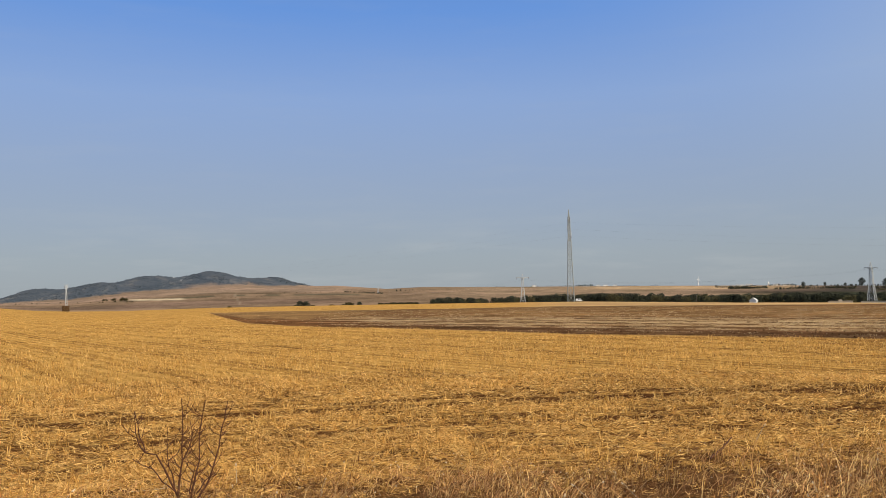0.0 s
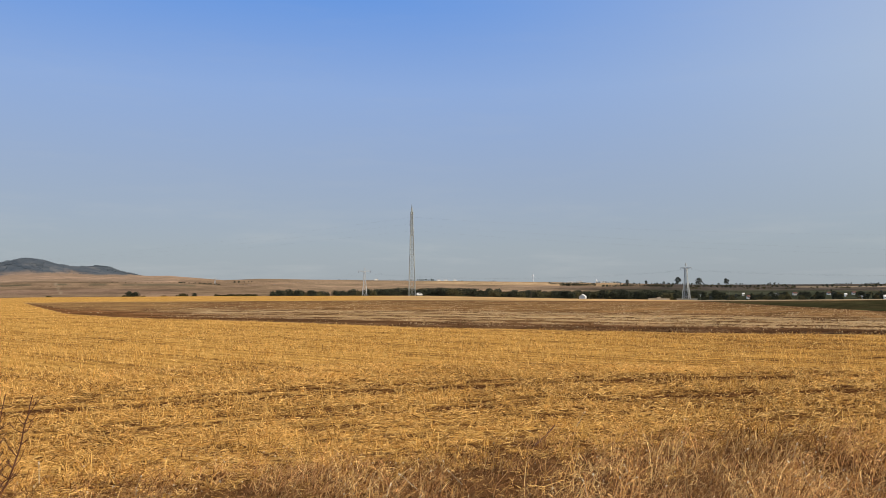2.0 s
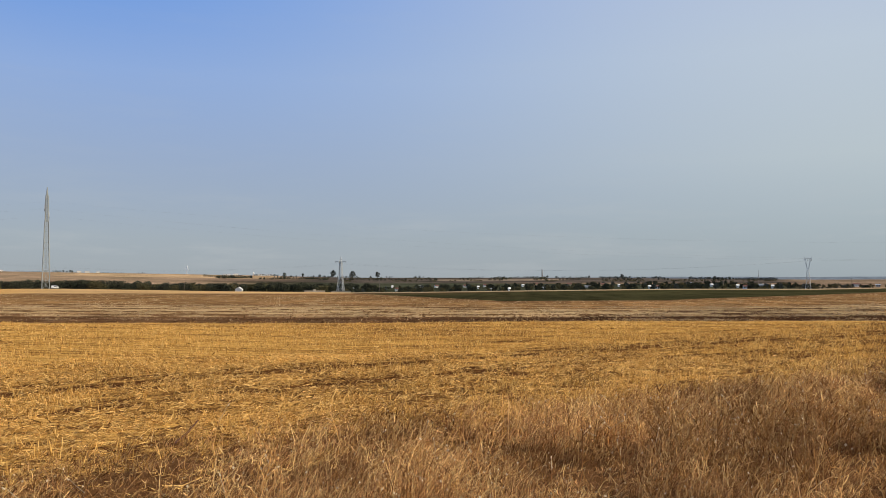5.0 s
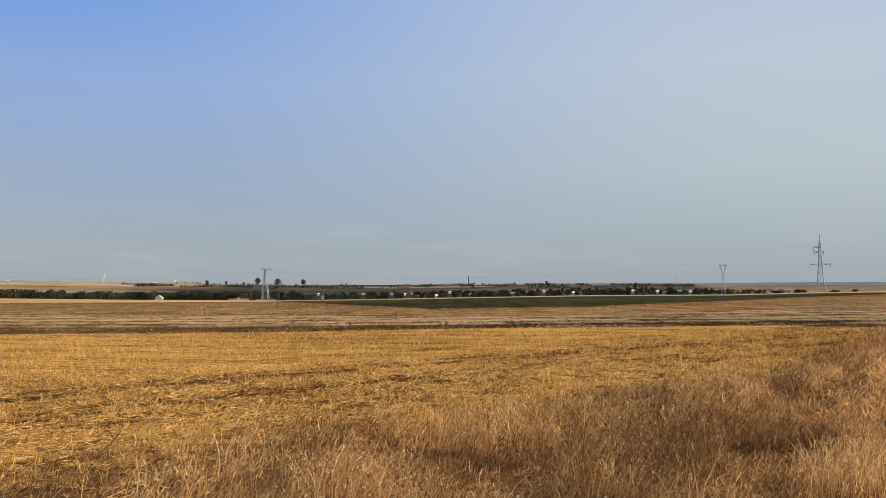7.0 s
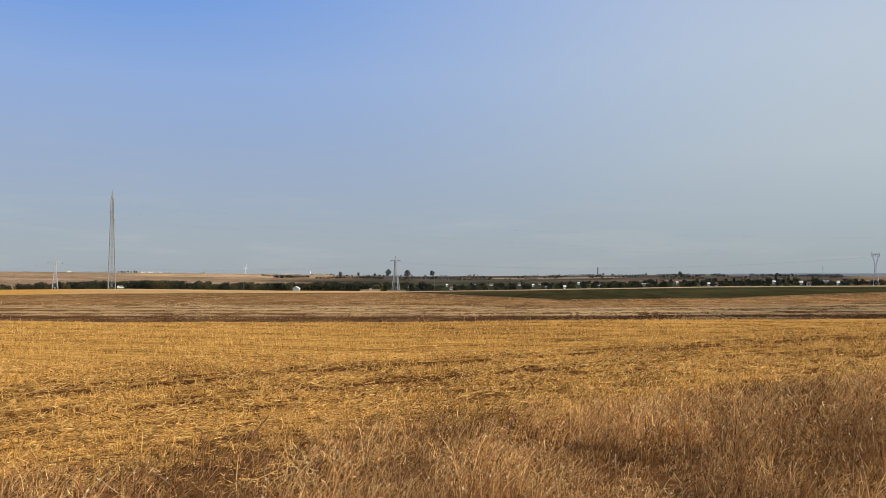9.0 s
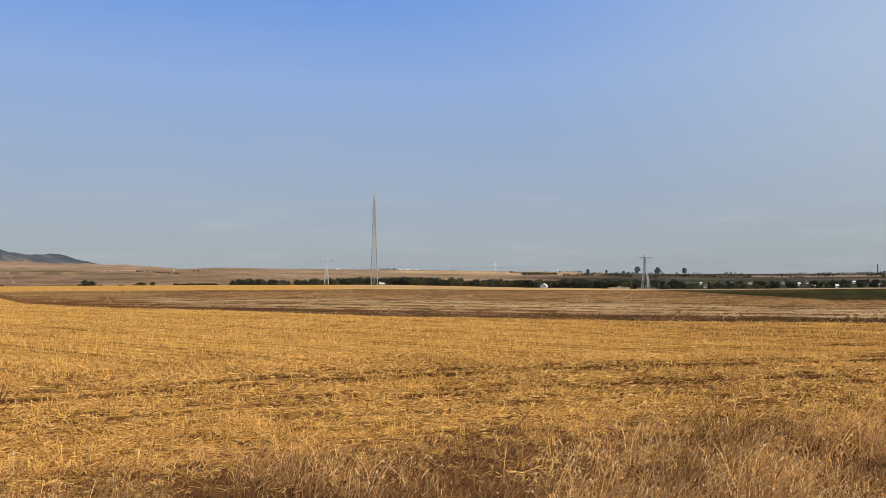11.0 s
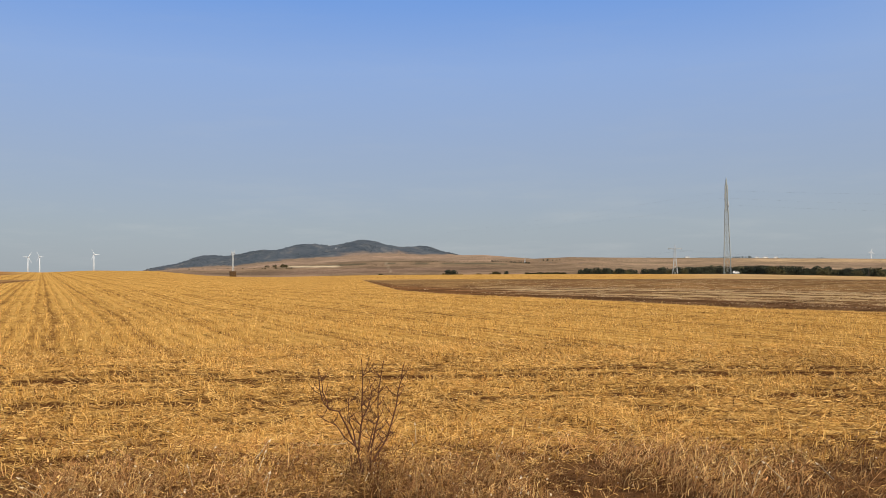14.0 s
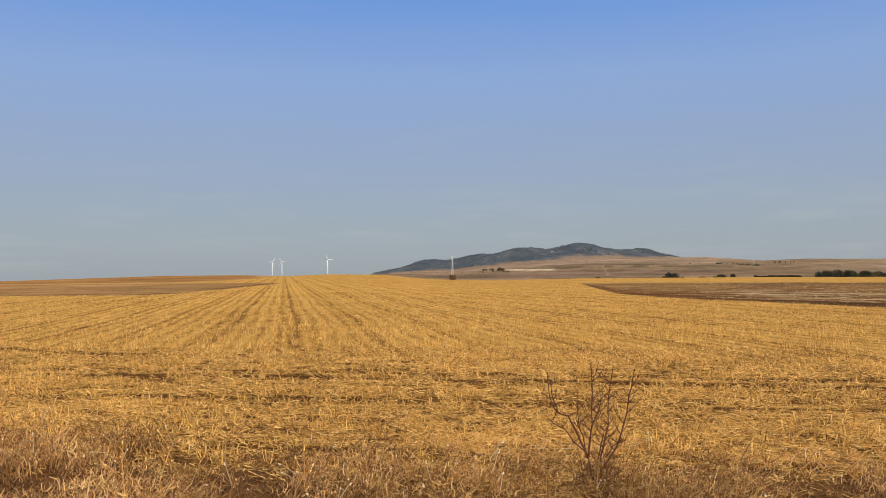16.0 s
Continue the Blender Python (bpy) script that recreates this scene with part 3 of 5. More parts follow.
    stalks = strip * np.clip(band(w, 0.22, 0.6, 0.06) * 0.8 + 0.1, 0, 1) * smooth(-11, -4, az) * (0.4 + 0.5 * smooth(0.3, 0.6, cloudy(x * 0.08, y * 0.3, 91)))
    head = 1 - smooth(6.0, 8.5, y - verge_y(x) - 1.5)
    head = np.maximum(head, 0) * (r < 60)
    bare = np.where(r < 60, bareness(x, y), 0) * (0.15 + 0.6 * smooth(4, 14, x) * (1 - head) + 0.85 * head)
    return {"straw": straw, "verge": verge, "stalks": stalks, "soil": strip, "headland": head, "bare": bare, "thin": np.where(r < 60, thinness(x, y), 0) * (0.25 + 0.75 * head), "wood": wood}, tone


def hill_relief(x, y):
    """Spurs and hollows of the wooded hill, long down the slope."""
    u, v = 0.94 * x + 0.34 * y, -0.34 * x + 0.94 * y
    return 34 * (cloudy(u * 0.0045, v * 0.0011, 15) - 0.5) + 9 * (cloudy(u * 0.02, v * 0.006, 16) - 0.5)


def build_ground():
    az = np.concatenate([np.arange(-64, 78.01, 0.15), np.arange(84, 292, 8.0)])
    r = [0.8]
    while r[-1] < 4980:
        r.append(r[-1] * (1.06 if r[-1] < 3.5 else 1.007 if r[-1] < 21 else 1.0165 if r[-1] < 460 else 1.021))
    r = np.array(r)
    A, R = np.meshgrid(az, r, indexing="ij")
    Z = height(A, R)
    X, Y = R * np.sin(np.radians(A)), R * np.cos(np.radians(A))
    rough = np.clip(1 - R / 60, 0, 1)
    hilly = smooth(3100, 3700, R) * smooth(-32, -30, A) * (1 - smooth(-9.5, -8.8, A))
    Z = Z + hilly * hill_relief(X, Y)
    Z = Z + rough * (0.05 * (cloudy(X * 0.8, Y * 0.8, 3) - 0.5) + 0.03 * (cloudy(X * 4, Y * 4, 4) - 0.5))
    na, nr = A.shape
    co = np.stack([X, Y, Z], -1).reshape(-1, 3)
    co = np.vstack([co, [[0, 0, 0]]])
    i, j = np.meshgrid(np.arange(na), np.arange(nr - 1), indexing="ij")
    i2 = (i + 1) % na
    quads = np.stack([i * nr + j, i * nr + j + 1, i2 * nr + j + 1, i2 * nr + j], -1).reshape(-1, 4)
    k = np.arange(na)
    tris = np.stack([np.full(na, na * nr), k * nr, ((k + 1) % na) * nr], -1)
    me = bpy.data.meshes.new("ground")
    loops = np.concatenate([quads.ravel(), tris.ravel()])
    me.vertices.add(len(co))
    me.vertices.foreach_set("co", co.ravel())
    me.loops.add(len(loops))
    me.loops.foreach_set("vertex_index", loops.astype(np.int32))
    starts = np.concatenate([np.arange(len(quads)) * 4, len(quads) * 4 + np.arange(na) * 3])
    me.polygons.add(len(starts))
    me.polygons.foreach_set("loop_start", starts.astype(np.int32))
    me.polygons.foreach_set("use_smooth", np.ones(len(starts), bool))
    me.update()
    me.flip_normals()
    masks, tone = land_masks(A, R, height(A, R))
    for name, v in masks.items():
        at = me.attributes.new(name, "FLOAT", "POINT")
        at.data.foreach_set("value", np.append(np.broadcast_to(v, A.shape).ravel(), np.broadcast_to(v, A.shape)[0, 0]).astype(np.float32))
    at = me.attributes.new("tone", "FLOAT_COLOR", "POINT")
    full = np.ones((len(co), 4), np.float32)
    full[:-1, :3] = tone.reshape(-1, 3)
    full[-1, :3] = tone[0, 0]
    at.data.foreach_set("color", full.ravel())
    me.materials.append(M_GROUND)
    return tagged(new("ground", me), "golden cut stubble and ploughed fields rising to a wooded hill", "ground", kind="structure")


ground = build_ground()


def spot(az, r, sink=0.0):
    """The place on the land at a bearing and a distance."""
    z = float(height(np.array([az]), np.array([r]))[0])
    return Vector((r * math.sin(radians(az)), r * math.cos(radians(az)), z - sink))


def lift(r, el):
    """The height that shows at an elevation from the eye at a distance."""
    return EYE + r * math.tan(radians(el))


# ---- building helpers ----
def link_mesh(name, bm, material, smooth_faces=False):
    me = bpy.data.meshes.new(name)
    bm.to_mesh(me)
    bm.free()
    me.materials.append(material)
    if smooth_faces:
        me.polygons.foreach_set("use_smooth", np.ones(len(me.polygons), bool))
    return new(name, me)


def part(name, bm, material, parent, label="", smooth_faces=False):
    ob = link_mesh(name, bm, material, smooth_faces)
    ob.parent = parent
    return tagged(ob, label) if label else ob


def strut(bm, a, b, w):
    """A square bar from a to b."""
    a, b = Vector(a), Vector(b)
    d = b - a
    if d.length < 1e-6:
        return
    q = d.to_track_quat("Z", "Y").to_matrix()
    ring = [[bm.verts.new(p + q @ Vector((sx * w / 2, sy * w / 2, 0))) for sx, sy in ((-1, -1), (1, -1), (1, 1), (-1, 1))] for p in (a, b)]
    for k in range(4):
        bm.faces.new((ring[0][k], ring[0][(k + 1) % 4], ring[1][(k + 1) % 4], ring[1][k]))
    bm.faces.new(ring[0][::-1])
    bm.faces.new(ring[1])


def tube(bm, points, radii, sides=6):
    """A round bar along points, with a radius at each."""
    rings = []
    for k, p in enumerate(points):
        p = Vector(p)
        d = Vector(points[min(k + 1, len(points) - 1)]) - Vector(points[max(k - 1, 0)])
        q = d.to_track_quat("Z", "Y").to_matrix()
        rings.append([bm.verts.new(p + q @ Vector((math.cos(2 * math.pi * s / sides) * radii[k], math.sin(2 * math.pi * s / sides) * radii[k], 0))) for s in range(sides)])
    for r0, r1 in zip(rings, rings[1:]):
        for s in range(sides):
            bm.faces.new((r0[s], r0[(s + 1) % sides], r1[(s + 1) % sides], r1[s]))
    bm.faces.new(rings[0][::-1])
    bm.faces.new(rings[-1])


def box(bm, x0, x1, y0, y1, z0, z1):
    v = [bm.verts.new((x, y, z)) for z in (z0, z1) for x, y in ((x0, y0), (x1, y0), (x1, y1), (x0, y1))]
    for f in ((3, 2, 1, 0), (4, 5, 6, 7), (0, 1, 5, 4), (1, 2, 6, 5), (2, 3, 7, 6), (3, 0, 4, 7)):
        bm.faces.new([v[i] for i in f])


def bevelled_box(x0, x1, y0, y1, z0, z1, bevel):
    bm = bmesh.new()
    box(bm, x0, x1, y0, y1, z0, z1)
    bmesh.ops.bevel(bm, geom=bm.edges[:], offset=bevel, segments=2, affect="EDGES")
    return bm


def thing(name, at, turn=0.0, scale=1.0):
    ob = new(name)
    ob.empty_display_size = 0.3
    ob.matrix_basis = Matrix.LocRotScale(at, Euler((0, 0, radians(turn))), (scale,) * 3)
    return ob


def stuff_mesh(name, verts, faces_n, material):
    """Many small separate polygons of faces_n corners each, as one mesh."""
    me = bpy.data.meshes.new(name)
    n = len(verts)
    me.vertices.add(n)
    me.vertices.foreach_set("co", np.ascontiguousarray(verts, np.float32).ravel())
    me.loops.add(n)
    me.loops.foreach_set("vertex_index", np.arange(n, dtype=np.int32))
    me.polygons.add(n // faces_n)
    me.polygons.foreach_set("loop_start", np.arange(0, n, faces_n, dtype=np.int32))
    me.update()
    me.materials.append(material)
    return new(name, me)


# ---- pylons and masts ----
def lattice(ob, widths, leg_w, brace_w, material, off=(0.0, 0.0)):
    """Four tapering legs with crossed bracing. widths: (height, width) up the body."""
    def corner(k, z, w):
        sx, sy = ((-1, -1), (1, -1), (1, 1), (-1, 1))[k]
        return (off[0] + sx * w / 2, off[1] + sy * w / 2, z)

    for k in range(4):
        bm = bmesh.new()
        for (z0, w0), (z1, w1) in zip(widths, widths[1:]):
            strut(bm, corner(k, z0, w0), corner(k, z1, w1), leg_w)
        part("leg", bm, material, ob)
    for k in range(4):
        bm = bmesh.new()
        for (z0, w0), (z1, w1) in zip(widths, widths[1:]):
            z = z0
            while z < z1 - 0.05:
                t = (z - z0) / (z1 - z0)
                w = w0 + (w1 - w0) * t
                step = min(max(1.25 * w, 0.8), z1 - z)
                t2 = (z + step - z0) / (z1 - z0)
                w2 = w0 + (w1 - w0) * t2
                strut(bm, corner(k, z, w), corner((k + 1) % 4, z + step, w2), brace_w)
                strut(bm, corner((k + 1) % 4, z, w), corner(k, z + step, w2), brace_w)
                strut(bm, corner(k, z + step, w2), corner((k + 1) % 4, z + step, w2), brace_w)
                z += step
        part("bracing", bm, material, ob)


def crossarm(ob, z, x0, x1, drop, depth, w, material, y=0.0):
    """A tapering triangular arm from x0 at the body to its tip at x1."""
    bm = bmesh.new()
    tip = (x1, y, z)
    for s in (-1, 1):
        strut(bm, (x0, y + s * depth / 2, z), tip, w)
        strut(bm, (x0, y + s * depth / 2, z - drop), tip, w)
        n = max(2, int(abs(x1 - x0) / 1.2))
        for k in range(n):
            a, b = k / n, (k + 0.5) / n
            strut(bm, (x0 + (x1 - x0) * a, y + s * depth / 2 * (1 - a), z - drop * (1 - a)), (x0 + (x1 - x0) * b, y + s * depth / 2 * (1 - b), z), w * 0.7)
    return part("crossarm", bm, material, ob)


def insulator(ob, x, y, z, length=1.4, r=0.13):
    bm = bmesh.new()
    n = 7
    pts = [(x, y, z - length * k / (2 * n)) for k in range(2 * n + 1)]
    tube(bm, pts, [r if k % 2 else r * 0.45 for k in range(2 * n + 1)], 6)
    part("insulator", bm, M_GLASS_INS, ob)


def footing(ob, w):
    for sx in (-1, 1):
        for sy in (-1, 1):
            bm = bmesh.new()
            box(bm, sx * w / 2 - 0.4, sx * w / 2 + 0.4, sy * w / 2 - 0.4, sy * w / 2 + 0.4, -0.6, 0.25)
            part("footing", bm, M_CONCRETE, ob)


ATTACH = {}


def tall_mast():
    at = spot(9.05, 425)
    top = lift(425, 5.4) - at.z
    ob = thing("lattice_mast", at, -9)
    lattice(ob, [(0, 3.3), (top * 0.2, 3.0), (top * 0.5, 2.1), (top * 0.72, 1.7), (top * 0.735, 1.25), (top, 1.0)], 0.32, 0.15, M_MAST)
    footing(ob, 3.3)
    bm = bmesh.new()
    tube(bm, [(0, 0, top), (0, 0, top + 1.6), (0, 0, lift(425, 5.95) - at.z)], [0.5, 0.36, 0.14], 6)
    part("spike", bm, M_MAST, ob, "slim steel spike")
    for z, x in ((top * 0.80, 0.75), (top * 0.88, -0.75), (top * 0.96, 0.5)):
        bm = bmesh.new()
        for s in (-1, 1):
            strut(bm, (x * 0.4, s * 0.5, z), (x * 1.35, s * 0.5, z), 0.1)
        strut(bm, (x * 1.35, -1.1, z), (x * 1.35, 1.1, z), 0.16)
        strut(bm, (x * 1.35, 0, z - 1.1), (x * 1.35, 0, z + 1.1), 0.22)
        part("antenna_bracket", bm, M_PALE_STEEL, ob)
        insulator(ob, x * 1.35, 0, z - 1.1, 1.0)
    bm = bmesh.new()
    for k in range(int(top / 1.0)):
        w = 0.35
        strut(bm, (-w / 2, 0, 0.6 + k), (w / 2, 0, 0.6 + k), 0.06)
    for s in (-1, 1):
        strut(bm, (s * 0.18, 0, 0.3), (s * 0.18, 0, top), 0.07)
    part("ladder", bm, M_MAST, ob)
    tagged(ob, "tall slender grey steel lattice mast with a spiked top", "mast")
    ATTACH["mast"] = [ob.matrix_basis @ Vector(p) for p in ((1.0, 0, top * 0.78), (-1.0, 0, top * 0.86), (0.7, 0, top * 0.94))]


tall_mast()


def t_pylon(az, r, el_top, el_arm, arm, foot, turn, name):
    at = spot(az, r)
    top, za = lift(r, el_top) - at.z, lift(r, el_arm) - at.z
    ob = thing("pylon", at, turn)
    waist = za * 0.62
    lattice(ob, [(0, foot), (waist, foot * 0.42), (za, foot * 0.3)], 0.34, 0.16, M_STEEL)
    footing(ob, foot)
    bm = bmesh.new()
    for sx in (-1, 1):
        for sy in (-1, 1):
            strut(bm, (sx * foot * 0.15, sy * foot * 0.15, za), (0, 0, top), 0.22)
    part("peak", bm, M_STEEL, ob)
    for s in (-1, 1):
        crossarm(ob, za + 0.35, s * foot * 0.12, s * arm / 2, 1.1, foot * 0.28, 0.26, M_STEEL)
        insulator(ob, s * arm * 0.48, 0, za + 0.3, 1.8, 0.16)
    insulator(ob, 0, 0, za - 0.6, 1.8, 0.16)
    tagged(ob, "grey steel lattice pylon with one wide crossarm", "pylon", "pylons across the fields")
    ATTACH[name] = [ob.matrix_basis @ Vector(p) for p in ((-arm * 0.48, 0, za - 1.5), (0, 0, za - 2.4), (arm * 0.48, 0, za - 1.5))]
    return ob


t_pylon(5.68, 800, 1.46, 1.2, 12.4, 5.2, -8, "a")
t_pylon(28.1, 800, 1.62, 1.27, 11.0, 6.8, -46, "b")


def y_pylon(az, r, el_bar, el_waist, bar, foot, turn, name, label):
    """A pylon whose body opens into a fork under a level beam."""
    at = spot(az, r)
    zb, zw = lift(r, el_bar) - at.z, lift(r, el_waist) - at.z
    ob = thing("pylon", at, turn)
    lattice(ob, [(0, foot), (zw, foot * 0.3)], 0.3, 0.14, M_STEEL)
    footing(ob, foot)
    for s in (-1, 1):
        bm = bmesh.new()
        for o in (0, 0.9):
            for sy in (-0.5, 0.5):
                strut(bm, (s * (foot * 0.15 - o * 0.4), sy, zw), (s * (bar * 0.42 - o), sy, zb), 0.24)
        n = 5
        for k in range(n):
            a, b = k / n, (k + 1) / n
            x0 = foot * 0.15 + (bar * 0.42 - foot * 0.15) * a
            x1 = foot * 0.15 - 0.36 + (bar * 0.42 - 0.9 - foot * 0.15 + 0.36) * b
            strut(bm, (s * x0, -0.5, zw + (zb - zw) * a), (s * x1, -0.5, zw + (zb - zw) * b), 0.14)
        part("fork_arm", bm, M_STEEL, ob)
    bm = bmesh.new()
    for sy in (-0.5, 0.5):
        for dz in (0, 1.0):
            strut(bm, (-bar / 2, sy, zb + dz * 0.8), (bar / 2, sy, zb + dz * 0.8), 0.24)
    for k in range(8):
        x0, x1 = -bar / 2 + bar * k / 8, -bar / 2 + bar * (k + 1) / 8
        strut(bm, (x0, -0.5, zb + 0.8 * (k % 2)), (x1, -0.5, zb + 0.8 * ((k + 1) % 2)), 0.13)
    part("crossbeam", bm, M_STEEL, ob)
    for s in (-1, 1):
        bm = bmesh.new()
        strut(bm, (s * bar * 0.42, 0, zb + 0.8), (s * bar * 0.45, 0, zb + 2.4), 0.22)
        part("earth_peak", bm, M_STEEL, ob)
    for x in (-0.48, 0, 0.48):
        insulator(ob, x * bar, 0, zb, 1.8, 0.16)
    tagged(ob, label, "pylon", "pylons across the fields")
    ATTACH[name] = [ob.matrix_basis @ Vector((x * bar, 0, zb - 1.8)) for x in (-0.48, 0, 0.48)]


y_pylon(59.82, 800, 1.28, 0.62, 6.6, 4.6, -60, "c", "grey steel pylon forking below a level beam")
y_pylon(-25.12, 800, 1.12, 0.8, 3.0, 2.4, 25, "l", "pale steel pylon with a forked head, beyond the stubble")


def angle_pylon():
    """The near pylon with stepped arms at the edge of the green field."""
    r, az = 390, 65.78
    at = spot(az, r)
    f = lambda el: lift(r, el) - at.z
    ob = thing("pylon", at, -66)
    lattice(ob, [(0, 4.4), (f(0.2), 2.6), (f(1.3), 1.35), (f(2.4), 0.9), (f(2.65), 0.7)], 0.24, 0.12, M_STEEL)
    footing(ob, 4.4)
    bm = bmesh.new()
    strut(bm, (0, 0, f(2.6)), (-0.05, 0, f(3.2)), 0.26)
    strut(bm, (0.3, 0, f(2.6)), (0, 0, f(2.9)), 0.16)
    part("peak", bm, M_STEEL, ob)
    for z, x in ((f(1.3), -4.2), (f(1.3), 4.2), (f(2.42), -2.8), (f(2.1), -2.4), (f(2.12), 1.4)):
        crossarm(ob, z, 0.5 * (1 if x > 0 else -1), x, 0.7, 0.9, 0.2, M_STEEL)
        insulator(ob, x * 0.97, 0, z, 1.5, 0.14)
    bm = bmesh.new()
    strut(bm, (-2.8, 0, f(2.42)), (-2.4, 0, f(2.1)), 0.16)
    part("tie", bm, M_STEEL, ob)
    tagged(ob, "grey steel angle pylon with stepped arms beside the green field", "pylon", "pylons across the fields")
    ATTACH["d"] = [ob.matrix_basis @ Vector(p) for p in ((-4.1, 0, f(1.3) - 1.5), (4.1, 0, f(1.3) - 1.5), (-2.7, 0, f(2.42) - 1.5))]


angle_pylon()


def wire(a, b, sag, radius=0.007):
    bm = bmesh.new()
    n = 24
    pts = [a.lerp(b, k / n) - Vector((0, 0, sag * 4 * (k / n) * (1 - k / n))) for k in range(n + 1)]
    tube(bm, pts, [radius] * (n + 1), 4)
    ob = link_mesh("power_cable", bm, M_WIRE)
    tagged(ob, "thin dark overhead power cable slung between pylons", "cable", "overhead cables")


for a, b in zip(ATTACH["mast"], ATTACH["l"]):
    wire(a, b, 4.0)
for a, b in zip(ATTACH["mast"], ATTACH["d"]):
    wire(a, b, 5.0)
for a, b in zip(ATTACH["a"], ATTACH["b"]):
    wire(a, b, 7.0, 0.012)
for a, b in zip(ATTACH["b"], ATTACH["c"]):
    wire(a, b, 8.0, 0.012)


def end_pole(az, r, el):
    """A far pylon on the slope that carries the cables on."""
    return t_pylon(az, r, el, el - 0.06, 12, 5, 10, "far")


end_pole(-4.6, 2300, 0.78)
for a, b in zip(ATTACH["a"], ATTACH["far"]):
    wire(a, b, 14.0, 0.012)


# ---- wind turbines ----
def turbine(az, r, el_hub, el_tip, spin, yaw):
    at = spot(az, r, 0.5)
    hub = lift(r, el_hub) - at.z
    blade = r * math.tan(radians(el_tip))
    ob = thing("wind_turbine", at, -az + yaw)
    bm = bmesh.new()
    tube(bm, [(0, 0, 0), (0, 0, hub * 0.5), (0, 0, hub)], [2.6, 2.1, 1.5], 16)
    part("tower", bm, M_TURBINE, ob, smooth_faces=True)
    part("nacelle", bevelled_box(-2, 2, -3.5, 6.5, hub - 1.9, hub + 2.1, 0.7), M_TURBINE, ob)
    bm = bmesh.new()
    tube(bm, [(0, -3.5, hub), (0, -5.2, hub), (0, -6.6, hub)], [1.9, 1.6, 0.3], 12)
    part("hub", bm, M_TURBINE, ob, smooth_faces=True)
    for k in range(3):
        a = radians(spin + 120 * k)
        d, s = Vector((math.sin(a), 0, math.cos(a))), Vector((math.cos(a), 0, -math.sin(a)))
        c = Vector((0, -5, hub))
        bm = bmesh.new()
        rings = []
        for t, w in ((0.02, 1.1), (0.18, 2.5), (0.6, 1.5), (1.0, 0.4)):
            p = c + d * blade * t
            rings.append([bm.verts.new(p + s * (x * w) + Vector((0, y * w * 0.18, 0))) for x, y in ((-0.4, 0), (0, 1), (0.6, 0), (0, -1))])
        for r0, r1 in zip(rings, rings[1:]):
            for q in range(4):
                bm.faces.new((r0[q], r0[(q + 1) % 4], r1[(q + 1) % 4], r1[q]))
        bm.faces.new(rings[0][::-1])
        bm.faces.new(rings[-1])
        part("blade", bm, M_TURBINE, ob)
    tagged(ob, "white three-bladed wind turbine beyond the field's crest", "wind turbine", "wind turbines")


turbine(-37.8, 4000, 0.86, 0.40, 32, 25)
turbine(-37.13, 4100, 0.88, 0.38, -28, -35)
turbine(-33.96, 3900, 1.03, 0.42, -28, 25)
turbine(17.65, 4400, 0.82, 0.24, 10, 30)


# ---- trees ----
def cluster(rng, centre, radius, count, size, squash=0.85):
    """Leaf sprays on and inside a rounded clump, as separate quads."""
    d = rng.normal(size=(count, 3))
    d /= np.linalg.norm(d, axis=1)[:, None]
    p = np.array(centre) + d * (radius * rng.uniform(0.45, 1.05, (count, 1)) ** 0.6) * np.array([1, 1, squash])
    u = rng.normal(size=(count, 3))
    u /= np.linalg.norm(u, axis=1)[:, None]
    v = np.cross(u, d + 0.6 * rng.normal(size=(count, 3)))
    v /= np.linalg.norm(v, axis=1)[:, None] + 1e-9
    s = size * rng.uniform(0.6, 1.35, (count, 1))
    return np.stack([p - u * s, p + v * s * 0.55, p + u * s, p - v * s * 0.55], 1).reshape(-1, 3)


def make_tree(seed, tall, wide, clumps, leaves, size, leaf_mat, name="tree", trunk_share=0.25, label="", category="tree", squash=0.85, puff=1.0):
    rng = np.random.default_rng(seed)
    ob = thing(name, (0, 0, 0))
    bm = bmesh.new()
    lean = rng.uniform(-0.05, 0.05, 2) * tall
    tr = tall * 0.028 + 0.05
    tube(bm, [(0, 0, -0.3), (lean[0] * 0.3, lean[1] * 0.3, tall * 0.3), (lean[0], lean[1], tall * 0.75)], [tr, tr * 0.75, tr * 0.25], 7)
    cl, quads = [], []
    for k in range(clumps):
        a = 2.4 * k + rng.uniform(0, 1)
        h = trunk_share + (0.92 - trunk_share) * (k + 0.5) / clumps
        spread = wide * 0.5 * math.sin(math.pi * min(0.95, 0.25 + 0.7 * (h - trunk_share) / (1 - trunk_share))) * rng.uniform(0.35, 0.8)
        c = (math.cos(a) * spread + lean[0] * h, math.sin(a) * spread + lean[1] * h, tall * h)
        rad = wide * rng.uniform(0.2, 0.32) * puff
        c = (c[0], c[1], min(c[2], tall - rad * 0.8))
        tube(bm, [(lean[0] * h * 0.6, lean[1] * h * 0.6, tall * h * 0.6), c], [tr * 0.4, tr * 0.12], 5)
        quads.append(cluster(rng, c, rad, leaves, size, squash))
    part("trunk", bm, M_BARK, ob)
    crown = stuff_mesh("crown", np.vstack(quads), 4, leaf_mat)
    crown.parent = ob
    return tagged(ob, label, category)


planted = []


WOODS = []


